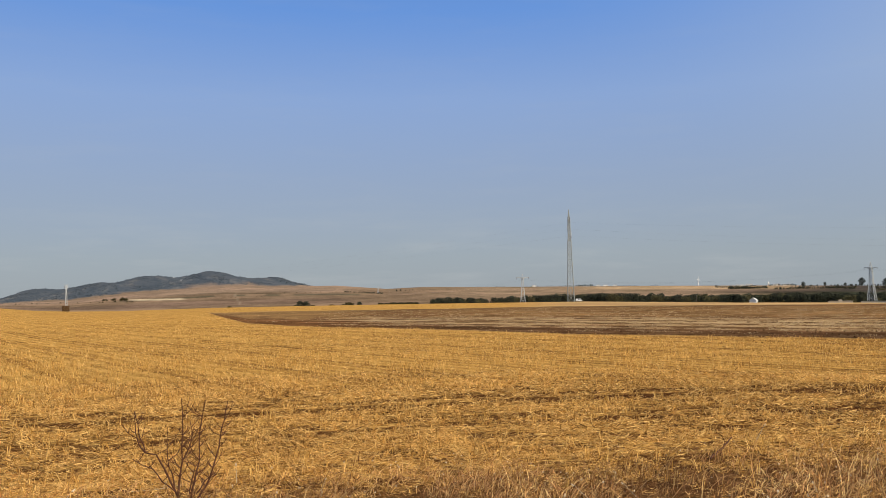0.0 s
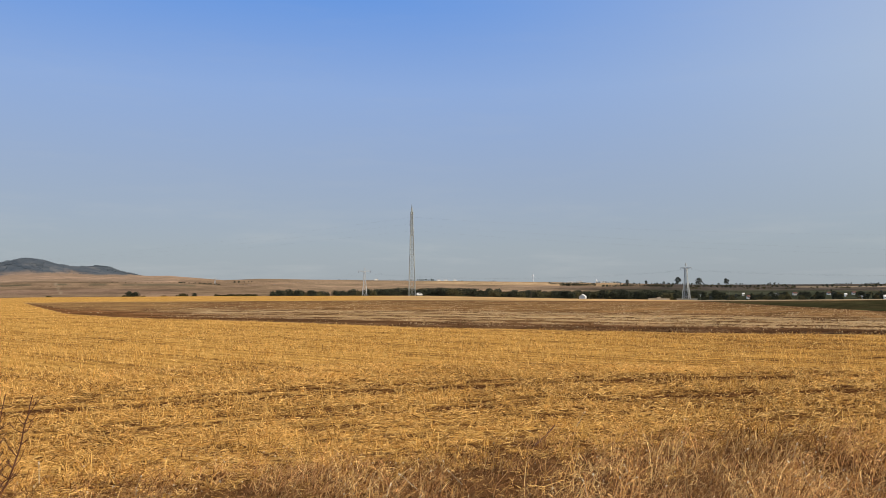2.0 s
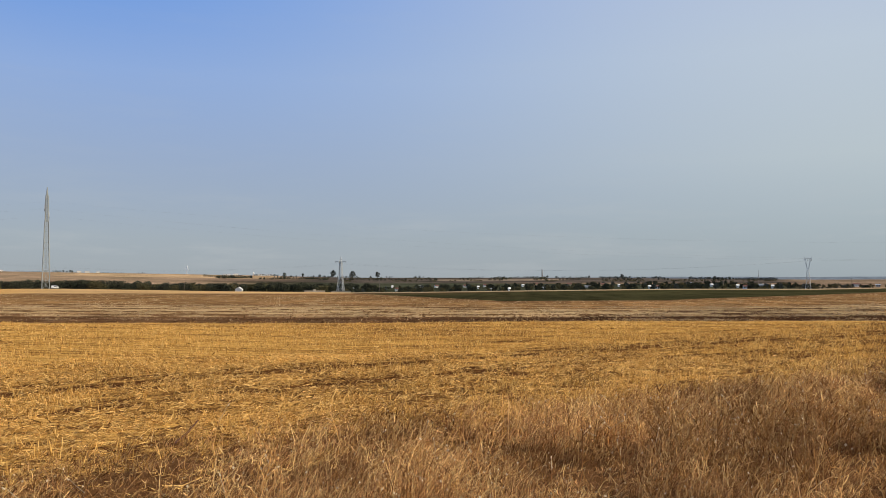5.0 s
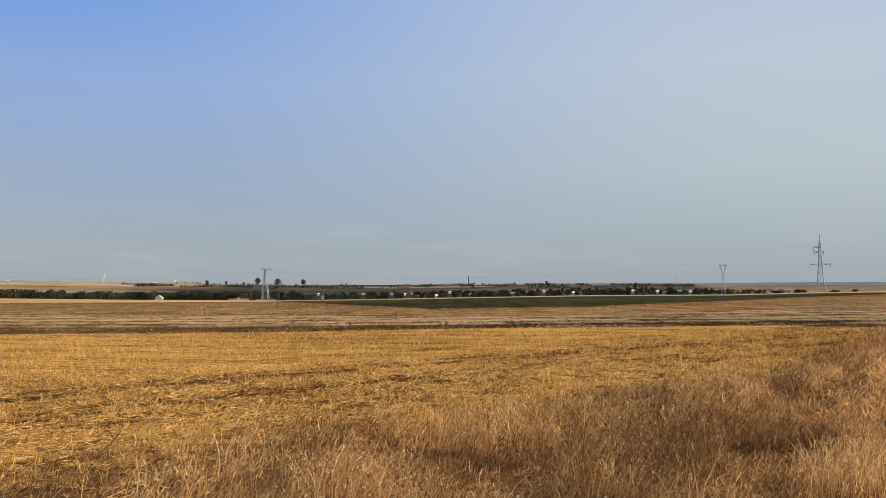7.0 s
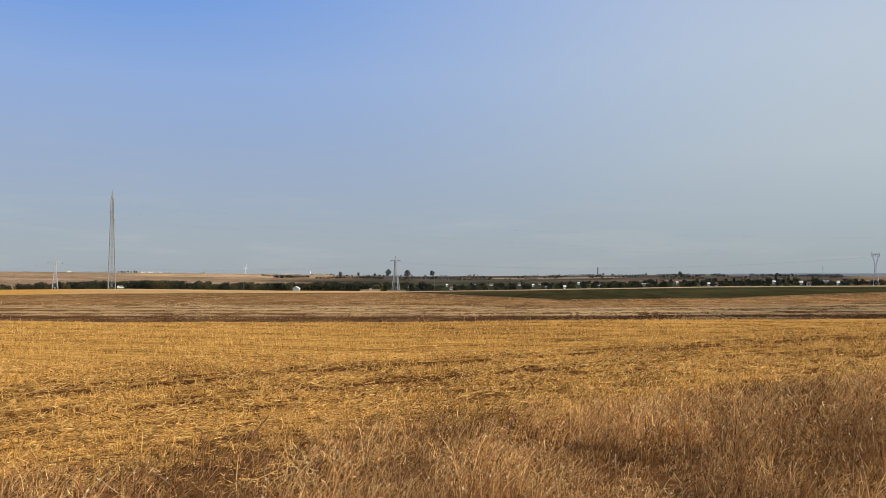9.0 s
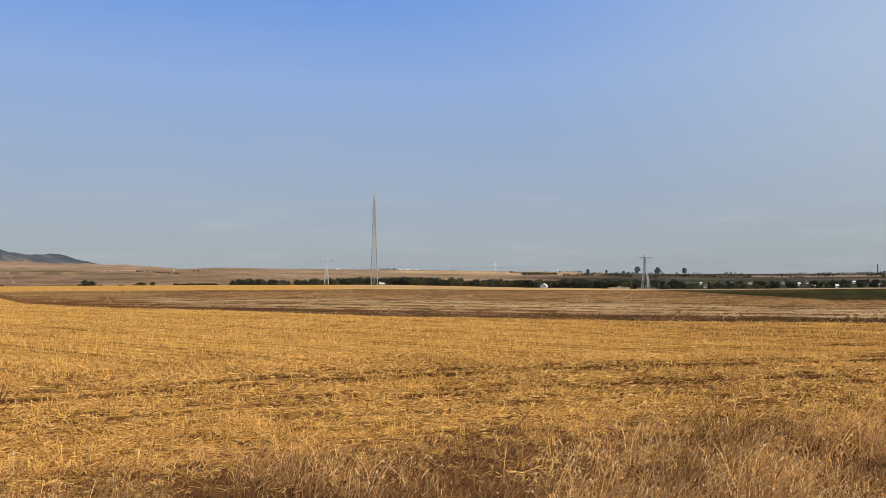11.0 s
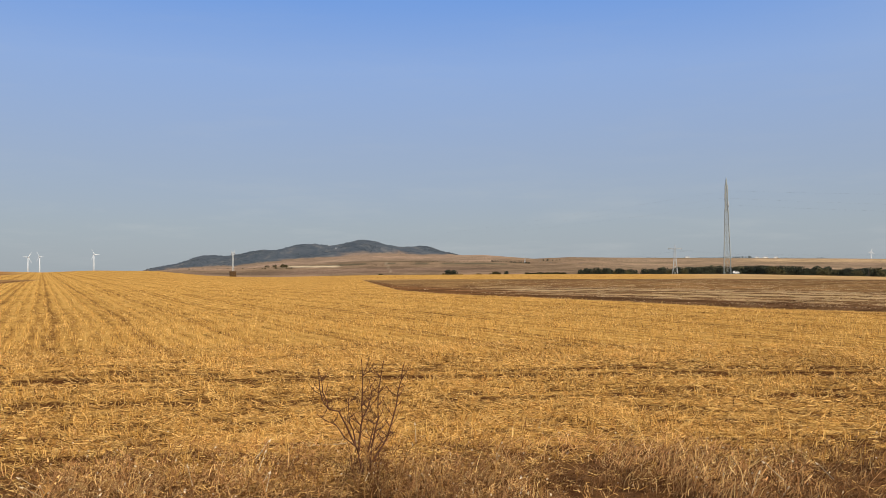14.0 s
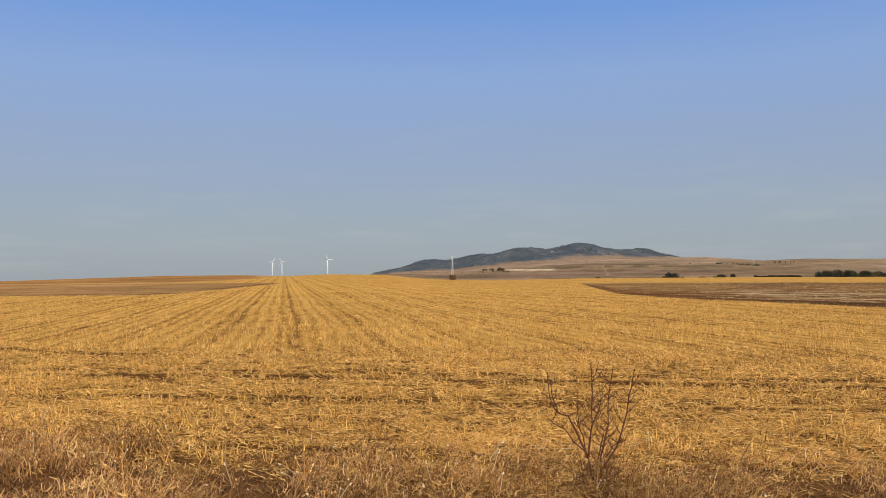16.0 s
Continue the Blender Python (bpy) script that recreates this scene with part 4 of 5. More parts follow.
def plant(az, r, variants, rng, s, group="", label="", sink=0.1, single=True):
    if not single:
        proto = variants[rng.integers(len(variants))]
        WOODS.append((proto, Matrix.LocRotScale(spot(az, r, sink), Euler((0, 0, rng.uniform(0, 6.28))), (s * rng.uniform(0.9, 1.15),) * 2 + (s,))))
        return None
    fresh = [p for p in variants if p not in planted]
    proto = fresh[0] if fresh else variants[rng.integers(len(variants))]
    m = Matrix.LocRotScale(spot(az, r, sink), Euler((0, 0, rng.uniform(0, 6.28))), (s * rng.uniform(0.9, 1.15),) * 2 + (s,))
    if proto not in planted:
        planted.append(proto)
        proto.matrix_basis = m
        ob = proto
    else:
        ob = copy_thing(proto, Matrix.LocRotScale(m.translation, m.to_quaternion(), None))
        ob.scale = m.to_scale()
    return tagged(ob, label, "", group)


TREES = [make_tree(10 + k, 10.0, 9.5 + k % 3, 11, 60, 0.75, M_LEAF, "tree", 0.14, "dark green broadleaf tree in a shelter belt") for k in range(5)]
SHRUBS = [make_tree(30 + k, 3.6, 5.0, 6, 55, 0.45, M_LEAF_DRY, "shrub", 0.15, "dull olive roadside shrub", "shrub") for k in range(3)]
UMBRELLA = [make_tree(40 + k, 21.0, 19.0, 16, 50, 1.1, M_LEAF_HAZY, "tree", 0.22, "lone dark tree on the skyline", squash=0.9, puff=0.62) for k in range(3)]
POPLAR = [make_tree(50 + k, 12.0, 4.2, 9, 60, 0.6, M_LEAF, "tree", 0.1, "narrow dark green village tree") for k in range(2)]
OLIVES = [make_tree(60 + k, 8.0, 9.0 + k, 10, 55, 0.7, M_LEAF_OLIVE, "tree", 0.1, "dull olive broadleaf tree in a shelter belt") for k in range(3)]
HAZY_TREES = [make_tree(70 + k, 10.0, 8.0 + k, 9, 50, 0.8, M_LEAF_HAZY, "tree", 0.15, "small tree on the skyline, greyed in colour for haze") for k in range(3)]
rng = np.random.default_rng(5)

# shelter belt beyond the field's edge
def grow(protos, az, r, el, unit, group, label, single=True):
    """A tree at a bearing whose top shows at an elevation."""
    at = spot(az, r)
    s = max(0.25, (lift(r, el) - at.z) / unit)
    return plant(az, r, protos, rng, s, group, label, single=single)


a = -0.75
while a < 27.5:
    top = knots(a, (-1, -0.1), (1, -0.02), (3.2, -0.17), (4.5, -0.03), (9, 0.05), (12, 0.03), (16, -0.12), (20, -0.14), (24, -0.16), (27, -0.24))
    if not (0.0 < a < 0.35 or 3.1 < a < 3.45 or 20.9 < a < 21.35):
        olive = rng.random() < 0.3
        grow(OLIVES if olive else TREES, a, 880 + rng.uniform(-25, 40), float(top) + rng.uniform(-0.16, 0.04) - (0.09 if olive else 0.03), 8.0 if olive else 10.0, "shelter belt",
             "dull olive broadleaf tree in a shelter belt" if olive else "dark green broadleaf tree in a shelter belt")
    a += rng.uniform(0.17, 0.34)
a = 14
while a < 30:
    grow(TREES, a, 960 + rng.uniform(-20, 60), -0.3 + rng.uniform(-0.1, 0.12), 10.0, "shelter belt", "dark green broadleaf tree in a shelter belt")
    a += rng.uniform(0.5, 0.9)
# low hedge and scattered shrubs past the stubble
a = -4.5
while a < -1.7:
    grow(SHRUBS, a, 640, -0.37 + rng.uniform(-0.03, 0.03), 3.6, "hedge", "low dark hedge shrub past the stubble")
    a += 0.2
for az, el, protos, unit in ((-10.05, -0.13, TREES, 10.0), (-9.7, -0.16, TREES, 10.0), (-10.38, -0.38, SHRUBS, 3.6), (-9.2, -0.42, SHRUBS, 3.6), (-8.0, -0.42, SHRUBS, 3.6), (-7.8, -0.43, SHRUBS, 3.6),
                             (-6.8, -0.3, SHRUBS, 3.6), (-6.5, -0.31, SHRUBS, 3.6), (-5.95, -0.27, TREES, 10.0), (-14.9, -0.4, SHRUBS, 3.6)):
    grow(protos, az, 700, el, unit, "field shrubs", "dark shrub growing past the stubble's edge")
# rows of trees on the far slope and along the skyline
def row(a0, a1, step, r, el, spread, protos, unit, group, label, gaps=0.4, most=0.2):
    a = a0
    while a < a1:
        if float(lattice_noise(np.array(a * 1.7), np.array(r * 0.01), 6)) < gaps:
            a += step
            continue
        ground_el = math.degrees(math.atan2(spot(a, r).z - EYE, r))
        grow(protos, a, r, min(max(el + rng.uniform(-spread, spread), ground_el + 0.05), ground_el + most * rng.uniform(0.5, 1.0)), unit, group, label, single=False)
        a += step * rng.uniform(0.6, 1.4)


def slope_r(az, el, r0=1000.0):
    """How far off the open slope shows at an elevation."""
    rr = np.linspace(r0, float(rise_r(np.array(az))), 200)
    e = np.degrees(np.arctan2(height(np.full(200, az), rr) - EYE, rr))
    return float(rr[np.argmin(np.abs(e - el))])


def slope_row(a0, a1, step, el, s, group, label, protos=TREES, clumped=False):
    """Trees of a true size along a line on the far slope."""
    a = a0
    while a < a1:
        if clumped and float(lattice_noise(np.array(a * 1.3), np.array(el * 37.0), 9)) < 0.5:
            a += step
            continue
        plant(a, slope_r(a, el + rng.uniform(-0.01, 0.01) * (3 if clumped else 1)), protos, rng, s * rng.uniform(0.7, 1.2), group, label, single=False)
        a += step * rng.uniform(0.2, 1.8 if clumped else 1.4)


row(-6.95, -4.2, 0.1, 2250, 0.53, 0.02, TREES, 10.0, "far tree row", "dark tree in a row on the far slope", 0.12, 0.13)
row(-3.3, -2.0, 0.3, 2500, 0.54, 0.02, TREES, 10.0, "far tree row", "dark tree in a row on the far slope")
row(3.0, 8.6, 0.12, 2950, 0.58, 0.03, HAZY_TREES, 10.0, "skyline trees", "small dark tree on the skyline")
row(8.3, 9.2, 0.2, 2950, 0.6, 0.03, HAZY_TREES, 10.0, "skyline trees", "small dark tree on the skyline")
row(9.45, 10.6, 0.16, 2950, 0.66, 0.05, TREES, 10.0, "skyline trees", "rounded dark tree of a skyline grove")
row(10.6, 15, 0.12, 2950, 0.5, 0.03, HAZY_TREES, 10.0, "skyline trees", "small dark tree on the skyline")
row(18.8, 23.8, 0.12, 2550, 0.38, 0.03, HAZY_TREES, 10.0, "skyline trees", "small dark tree on the skyline")
slope_row(19.6, 22.0, 0.09, 0.1, 0.7, "slope thicket", "dark thicket tree on the far slope")
slope_row(22.5, 26.5, 0.15, 0.02, 0.5, "slope thicket", "dark thicket tree on the far slope")
for el, a0, a1, gap, size, kinds in ((0.14, 23.5, 34, 0.14, 0.5, HAZY_TREES), (0.03, 24, 46, 0.15, 0.5, OLIVES), (-0.06, 26, 57, 0.16, 0.5, TREES), (-0.16, 28, 58, 0.15, 0.5, OLIVES), (0.06, 38, 57, 0.16, 0.45, HAZY_TREES)):
    slope_row(a0, a1, gap, el, size, "slope thicket", "small tree of a thicket on the far slope", kinds, True)
slope_row(-22.5, -12.5, 0.5, 0.2, 0.5, "slope shrubs", "small dark shrub on the far slope", SHRUBS)
slope_row(-13.5, -7.0, 0.45, 0.42, 0.7, "slope shrubs", "small dark shrub on the far slope", SHRUBS)
slope_row(-22.9, -21.4, 0.3, 0.1, 2.2, "slope shrubs", "small dark shrub on the far slope", SHRUBS)
slope_row(-28, -21, 0.6, 0.0, 0.9, "slope shrubs", "small dark shrub on the far slope", SHRUBS)
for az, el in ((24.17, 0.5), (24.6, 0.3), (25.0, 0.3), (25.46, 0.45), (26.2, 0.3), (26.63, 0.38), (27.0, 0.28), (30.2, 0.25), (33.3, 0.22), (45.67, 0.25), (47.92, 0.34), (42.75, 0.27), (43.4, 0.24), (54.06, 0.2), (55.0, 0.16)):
    grow(HAZY_TREES, az, 2150, el, 10.0, "skyline trees", "small tree on the skyline, greyed in colour for haze")
for az, el in ((27.57, 0.68), (28.96, 0.6), (30.69, 0.55)):
    grow(UMBRELLA, az, 2150, el, 21.0, "lone skyline trees", "tall lone dark tree standing on the skyline")
row(36, 58, 0.08, 2190, 0.18, 0.06, HAZY_TREES, 10.0, "skyline trees", "small dark tree on the skyline")
# the village: bearing, elevation, width, depth, kind and turn of each house
HOMES = (
        (28.14, -0.5, 6, 6, "w", 20), (29.06, -0.6, 9, 6, "g", 0), (31.75, -0.52, 4.5, 5, "s", 17), (32.05, -0.74, 4, 5, "w", 17),
        (33.79, -0.44, 8, 6, "g", 10), (36.93, -0.5, 7, 6, "w", 17), (37.87, -0.58, 4, 4, "s", 17), (38.34, -0.46, 6, 5, "w", 20), (38.74, -0.72, 6, 4, "g", 0), (40.08, -0.72, 4, 4, "s", 17),
        (41.05, -0.46, 5, 6, "s", 17), (41.96, -0.44, 8.5, 7, "y", 30), (42.45, -0.64, 8, 5, "g", 0), (44.28, -0.46, 8, 7, "y", 15), (45.6, -0.55, 10, 5, "g", 5), (47.72, -0.45, 4, 5, "s", 17),
        (49.78, -0.56, 4, 4, "s", 17), (50.35, -0.58, 7, 5, "w", 10), (52.45, -0.3, 14, 7, "g", 0), (53.87, -0.44, 5, 5, "s", 17), (55.51, -0.5, 5, 5, "s", 17), (55.99, -0.58, 5, 5, "w", 17),
        (57.06, -0.42, 12, 7, "g", 0), (57.68, -0.53, 4, 4, "s", 17), (62.6, -0.42, 9, 6, "w", 15), (63.81, -0.43, 6, 5, "g", 0), (34.9, -0.5, 7, 6, "w", 25), (46.6, -0.5, 7, 6, "y", 17))


def home_r(az, el, eaves=2.9):
    rr = np.linspace(850, 1330, 120)
    e = np.degrees(np.arctan2(height(np.full(120, az), rr) + eaves * 0.6 - EYE, rr))
    return float(rr[np.argmin(np.abs(e - el))])


HOME_R = [home_r(h[0], h[1]) for h in HOMES]
# the village's trees
for lane, gap in ((890, 0.36), (950, 0.2), (1010, 0.22), (1080, 0.2), (1160, 0.2), (1230, 0.26), (1310, 0.24)):
    a = 27.0
    while a < 63.6:
        fall = float(knots(a, (27, 1.0), (55, 1.0), (60, 0.75), (63.6, 0.5)))
        r = lane + rng.uniform(-40, 50)
        if any(abs(a - h[0]) < (0.24 if h[4] in "ws" else 0.08) and r < q + 4 for h, q in zip(HOMES, HOME_R)):
            a += 0.12
            continue
        plant(a, r, (TREES, OLIVES, OLIVES, POPLAR, HAZY_TREES)[int(rng.choice(5, p=(0.42, 0.3, 0.1, 0.08, 0.1)))], rng, rng.uniform(0.12, 0.75) ** 1.1 * (1.35 if rng.random() < 0.08 else 1.0) * fall, "village trees", "dark green garden tree in the village", single=lane < 900)
        a += rng.uniform(0.4, 2.2) * gap
for az, el in ((64.4, -0.32), (64.75, -0.34), (66.5, -0.36), (66.75, -0.38), (67.74, -0.32)):
    grow(SHRUBS, az, 640, el, 3.6, "field shrubs", "dark shrub on the open slope")


def far_woods():
    """Trees too far to tell apart, joined."""
    out = collections.defaultdict(list)
    for proto, m in WOODS:
        me = next(c for c in proto.children if c.name.startswith("crown")).data
        co = np.empty(len(me.vertices) * 3, np.float32)
        me.vertices.foreach_get("co", co)
        co = co.reshape(-1, 4, 3)[::2].reshape(-1, 3) if m.translation.length > 1400 else co.reshape(-1, 3)
        mm = np.array(m)
        out[me.materials[0].name].append(co @ mm[:3, :3].T + mm[:3, 3])
    for leaf in (M_LEAF, M_LEAF_DRY, M_LEAF_OLIVE, M_LEAF_HAZY):
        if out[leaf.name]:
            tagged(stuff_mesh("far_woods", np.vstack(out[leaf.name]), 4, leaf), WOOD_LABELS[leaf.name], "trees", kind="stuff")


WOOD_LABELS = {M_LEAF.name: "dark green far rows of trees on the slopes", M_LEAF_DRY.name: "dull far scattered shrubs on the slopes",
               M_LEAF_OLIVE.name: "olive garden trees and thickets in the village", M_LEAF_HAZY.name: "small trees along the skyline, greyed in colour for haze"}


def hill_woods():
    """The low wood that covers the hill, too far to tell trees apart."""
    rng = np.random.default_rng(77)
    n = 26000
    az, r = rng.uniform(-31.5, -8.8, n), np.sqrt(rng.uniform(3050.0 ** 2, 4260.0 ** 2, n))
    x, y = r * np.sin(np.radians(az)), r * np.cos(np.radians(az))
    z = height(az, r)
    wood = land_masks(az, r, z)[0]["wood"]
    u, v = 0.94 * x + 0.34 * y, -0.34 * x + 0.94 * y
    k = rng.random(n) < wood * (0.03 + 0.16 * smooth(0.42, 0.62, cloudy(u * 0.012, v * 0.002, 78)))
    hilly = smooth(3100, 3700, r) * smooth(-32, -30, az) * (1 - smooth(-9.5, -8.8, az))
    z = z + hilly * hill_relief(x, y)
    quads = [cluster(rng, (px, py, pz + 0.4), rng.uniform(1.6, 3.4), 6, 2.2, 0.6) for px, py, pz in zip(x[k], y[k], z[k])]
    tagged(stuff_mesh("hill_wood", np.vstack(quads), 4, M_LEAF_HILL_HAZE), "dark green low wood covering the far hill, blued in colour for haze", "trees", kind="stuff")


hill_woods()


far_woods()


# ---- village ----
def house(az, r, width, depth, eaves, ridge, wall_mat, roof_mat, turn, label, name="house", windows=3, lift_up=0.0):
    at = spot(az, r)
    at.z += lift_up
    ob = thing(name, at, -az + turn)
    bm = bmesh.new()
    w, d = width / 2, depth / 2
    box(bm, -w, w, -d, d, -1.0 - lift_up, eaves)
    top = [bm.verts.new(p) for p in ((-w, -d, eaves), (-w, d, eaves), (-w, 0, ridge), (w, -d, eaves), (w, d, eaves), (w, 0, ridge))]
    bm.faces.new((top[1], top[0], top[2]))
    bm.faces.new((top[3], top[4], top[5]))
    part("wall", bm, wall_mat, ob)
    bm = bmesh.new()
    o, th = 0.45, 0.22
    slope = (ridge - eaves) / d
    for s in (-1, 1):
        lo = [(x, s * (d + o), eaves - slope * o + 0.02) for x in (-w - o, w + o)]
        hi = [(x, 0, ridge + 0.02) for x in (-w - o, w + o)]
        v0 = [bm.verts.new(p) for p in (lo[0], lo[1], hi[1], hi[0])]
        v1 = [bm.verts.new((p[0], p[1], p[2] + th)) for p in (lo[0], lo[1], hi[1], hi[0])]
        bm.faces.new(v0[::-1])
        bm.faces.new(v1)
        for k in range(4):
            bm.faces.new((v0[k], v0[(k + 1) % 4], v1[(k + 1) % 4], v1[k]))
    roof = part("roof", bm, roof_mat, ob)
    if eaves > 2.2:
        bm = bmesh.new()
        box(bm, w * 0.4, w * 0.4 + 0.7, 0.3, 0.9, eaves, ridge + 0.9)
        part("chimney", bm, M_ROOF_RED, roof)
    for k in range(windows):
        x = -w + width * (k + 0.7) / (windows + 0.4)
        for z in ((1.0,) if eaves < 4.5 else (1.0, 3.8)):
            bm = bmesh.new()
            box(bm, x - 0.55, x + 0.55, -d - 0.06, -d + 0.05, z, z + 1.3)
            win = part("window", bm, M_WHITE, ob)
            bm = bmesh.new()
            box(bm, x - 0.45, x + 0.45, -d - 0.075, -d - 0.064, z + 0.1, z + 1.2)
            part("pane", bm, M_PANE, win)
    bm = bmesh.new()
    box(bm, w * 0.82 - 0.5, w * 0.82 + 0.5, -d - 0.07, -d + 0.02, 0.0, 2.05)
    part("door", bm, M_DOOR, ob)
    return tagged(ob, label, "house" if name == "house" else name.replace("_", " "), "village houses")


LW, LY, LG = "whitewashed village house with a tiled roof among trees", "ochre village house with a red tiled roof", "low grey outbuilding with a pale sheet roof"
def homestead(az, el, w, d, kind, turn):
    """A house on the village slope whose wall shows at an elevation."""
    wall_m, roof_m, label, eaves, ridge = {
        "w": (M_WALL_WHITE, M_ROOF_RED, LW, 2.9, 4.8), "y": (M_WALL_YELLOW, M_ROOF_RED, LY, 4.2, 6.4),
        "g": (M_WALL_GREY, M_ROOF_GREY, LG, 2.4, 3.6), "s": (M_WALL_WHITE, M_WALL_WHITE, "small all-white gabled building among village trees", 3.4, 5.6)}[kind]
    r = home_r(az, el)
    k = 0.65 if kind == "s" else 0.85
    house(az, r, w * k, d * k, eaves * (k + 0.15), ridge * (k + 0.05), wall_m, roof_m, turn, label, "house" if kind in "wys" else "shed", 3 if kind != "s" else 1)


for az, el, w, d, kind, turn in HOMES:
    homestead(az, el, w, d, kind, turn)
house(21.12, 835, 4.6, 6.5, 3.6, 5.8, M_WALL_WHITE, M_WALL_WHITE, 75, "small all-white gabled building before the shelter belt", windows=1, lift_up=1.5)
# pale sheds and houses on the skyline
for az, w, r in ((20.3, 32, 2750), (20.9, 24, 2750), (22.6, 26, 2700), (23.2, 30, 2700), (6.5, 16, 2950), (10.95, 16, 2950), (11.45, 20, 2950), (12.1, 14, 2950)):
    house(az, r, w * 0.8, 9, 4.2, 5.8, M_WALL_WHITE, M_ROOF_GREY, 5, "long white farm building on the skyline", "farm_building", 4)
for az, el in ((-18.0, 1.38), (-18.5, 1.6)):
    rr = np.linspace(3300, 4200, 90)
    e = np.degrees(np.arctan2(height(np.full(90, az), rr) - EYE, rr))
    house(az, float(rr[np.argmin(np.abs(e - el))]), 11, 7, 3.6, 5.2, M_WALL_WHITE, M_ROOF_GREY, 5, "white building high on the wooded hill", "hill_building", 4)
bm = bmesh.new()
tube(bm, [(0, 0, 0), (0, 0, 7), (0, 0, 10.5), (0, 0, 11.5)], [2.4, 2.4, 2.2, 0.6], 12)
silo = link_mesh("silo", bm, M_WHITE, True)
silo.location = spot(22.08, 2700)
tagged(silo, "white cylindrical grain silo on the skyline", "silo")
# clay works' chimney and thin masts
def stack(az, r, el_top, w, material, name, label, category):
    at = spot(az, r)
    bm = bmesh.new()
    h = lift(r, el_top) - at.z
    tube(bm, [(0, 0, -0.5), (0, 0, h * 0.6), (0, 0, h)], [w, w * 0.85, w * 0.7], 10)
    ob = link_mesh(name, bm, material, True)
    ob.location = at
    tagged(ob, label, category)


stack(42.4, 2150, 0.7, 1.5, M_POLE, "factory_chimney", "slender grey factory chimney on the skyline", "chimney")
stack(44.64, 2150, 0.44, 0.5, M_STEEL, "radio_mast", "thin grey radio mast on the skyline", "mast")


def pole(az, r, el_top, lean=0.0):
    at = spot(az, r)
    h = lift(r, el_top) - at.z
    ob = thing("utility_pole", at, -az)
    bm = bmesh.new()
    tube(bm, [(0, 0, -0.4), (lean * h * 0.5, 0, h * 0.5), (lean * h, 0, h)], [0.26, 0.22, 0.17], 8)
    part("shaft", bm, M_POLE, ob)
    bm = bmesh.new()
    box(bm, lean * h - 1.1, lean * h + 1.1, -0.1, 0.1, h - 0.9, h - 0.68)
    part("crossbar", bm, M_POLE, ob)
    for x in (-0.9, 0.0, 0.9):
        bm = bmesh.new()
        tube(bm, [(lean * h + x, 0, h - 0.68), (lean * h + x, 0, h - 0.4)], [0.09, 0.06], 6)
        part("insulator", bm, M_GLASS_INS, ob)
    tagged(ob, "weathered grey utility pole with a short crossbar", "utility pole", "utility poles")


pole(30.85, 800, 0.0)
pole(56.84, 1150, 0.56, -0.03)
pole(62.31, 900, 0.03)
pole(17.5, 830, -0.2)

# low pale walls at the pylon's foot
for az, w, h in ((26.3, 6.5, 0.5), (28.15, 6.2, 0.45)):
    r = 262.0
    at = spot(az, r)
    ob = thing("low_wall", at, -az)
    part("wall_body", bevelled_box(-w / 2, w / 2, -0.3, 0.3, -0.5, h * 0.75, 0.06), M_CONCRETE, ob)
    part("coping", bevelled_box(-w / 2 - 0.1, w / 2 + 0.1, -0.4, 0.4, h * 0.75, h, 0.04), M_CONCRETE, ob)
    if az < 27:
        part("pillar", bevelled_box(-0.5, 0.5, -0.5, 0.5, -0.5, h * 1.7, 0.06), M_CONCRETE, ob)
    tagged(ob, "low pale concrete wall at the edge of the field", "wall", "low walls")


# ---- white van by the mast ----
def van():
    at = spot(9.6, 408)
    ob = thing("van", at, -9)
    body = bmesh.new()
    prof = ((-1.55, 0.3), (1.5, 0.3), (1.55, 0.75), (1.15, 0.95), (0.75, 1.5), (-1.5, 1.55), (-1.58, 1.0))
    rings = [[body.verts.new((x, y, z)) for x, z in prof] for y in (-0.85, 0.85)]
    n = len(prof)
    body.faces.new(rings[0])
    body.faces.new(rings[1][::-1])
    for k in range(n):
        body.faces.new((rings[0][k], rings[1][k], rings[1][(k + 1) % n], rings[0][(k + 1) % n]))
    bmesh.ops.recalc_face_normals(body, faces=body.faces[:])
    bmesh.ops.bevel(body, geom=body.edges[:], offset=0.06, segments=2, affect="EDGES")
    part("body", body, M_WHITE, ob)
    for x in (-0.95, 0.95):
        for y in (-0.8, 0.8):
            bm = bmesh.new()
            tube(bm, [(x, y - 0.1, 0.3), (x, y + 0.1, 0.3)], [0.3, 0.3], 14)
            wheel = part("wheel", bm, M_TYRE, ob)
            bm = bmesh.new()
            tube(bm, [(x, y - 0.11, 0.3), (x, y + 0.11, 0.3)], [0.17, 0.17], 10)
            part("rim", bm, M_STEEL, wheel)
    for x0, x1 in ((0.35, 0.78), (-0.5, 0.2)):
        bm = bmesh.new()
        box(bm, x0, x1, -0.87, -0.84, 0.98, 1.36)
        part("window", bm, M_PANE, ob)
    tagged(ob, "small white van parked at the foot of the mast", "van")


van()


# ---- bale stack below the left pylon ----
def bale_stack():
    at = spot(-25.15, 385)
    ob = thing("straw_stack", at, 30)
    rng = random.Random(3)
    for z in range(3):
        for x in (-1, 0, 1):
            for y in (-0.5, 0.5):
                bm = bevelled_box(-0.46, 0.46, -0.6, 0.6, 0, 0.86, 0.1)
                b = part("bale", bm, M_BALE, ob)
                b.matrix_basis = pose(x * 0.95 + rng.uniform(-0.06, 0.06), y * 1.25 + rng.uniform(-0.06, 0.06), z * 0.84, 0, 0, rng.uniform(-5, 5))
    tagged(ob, "weathered brown straw bale stack at the stubble's edge", "straw stack")


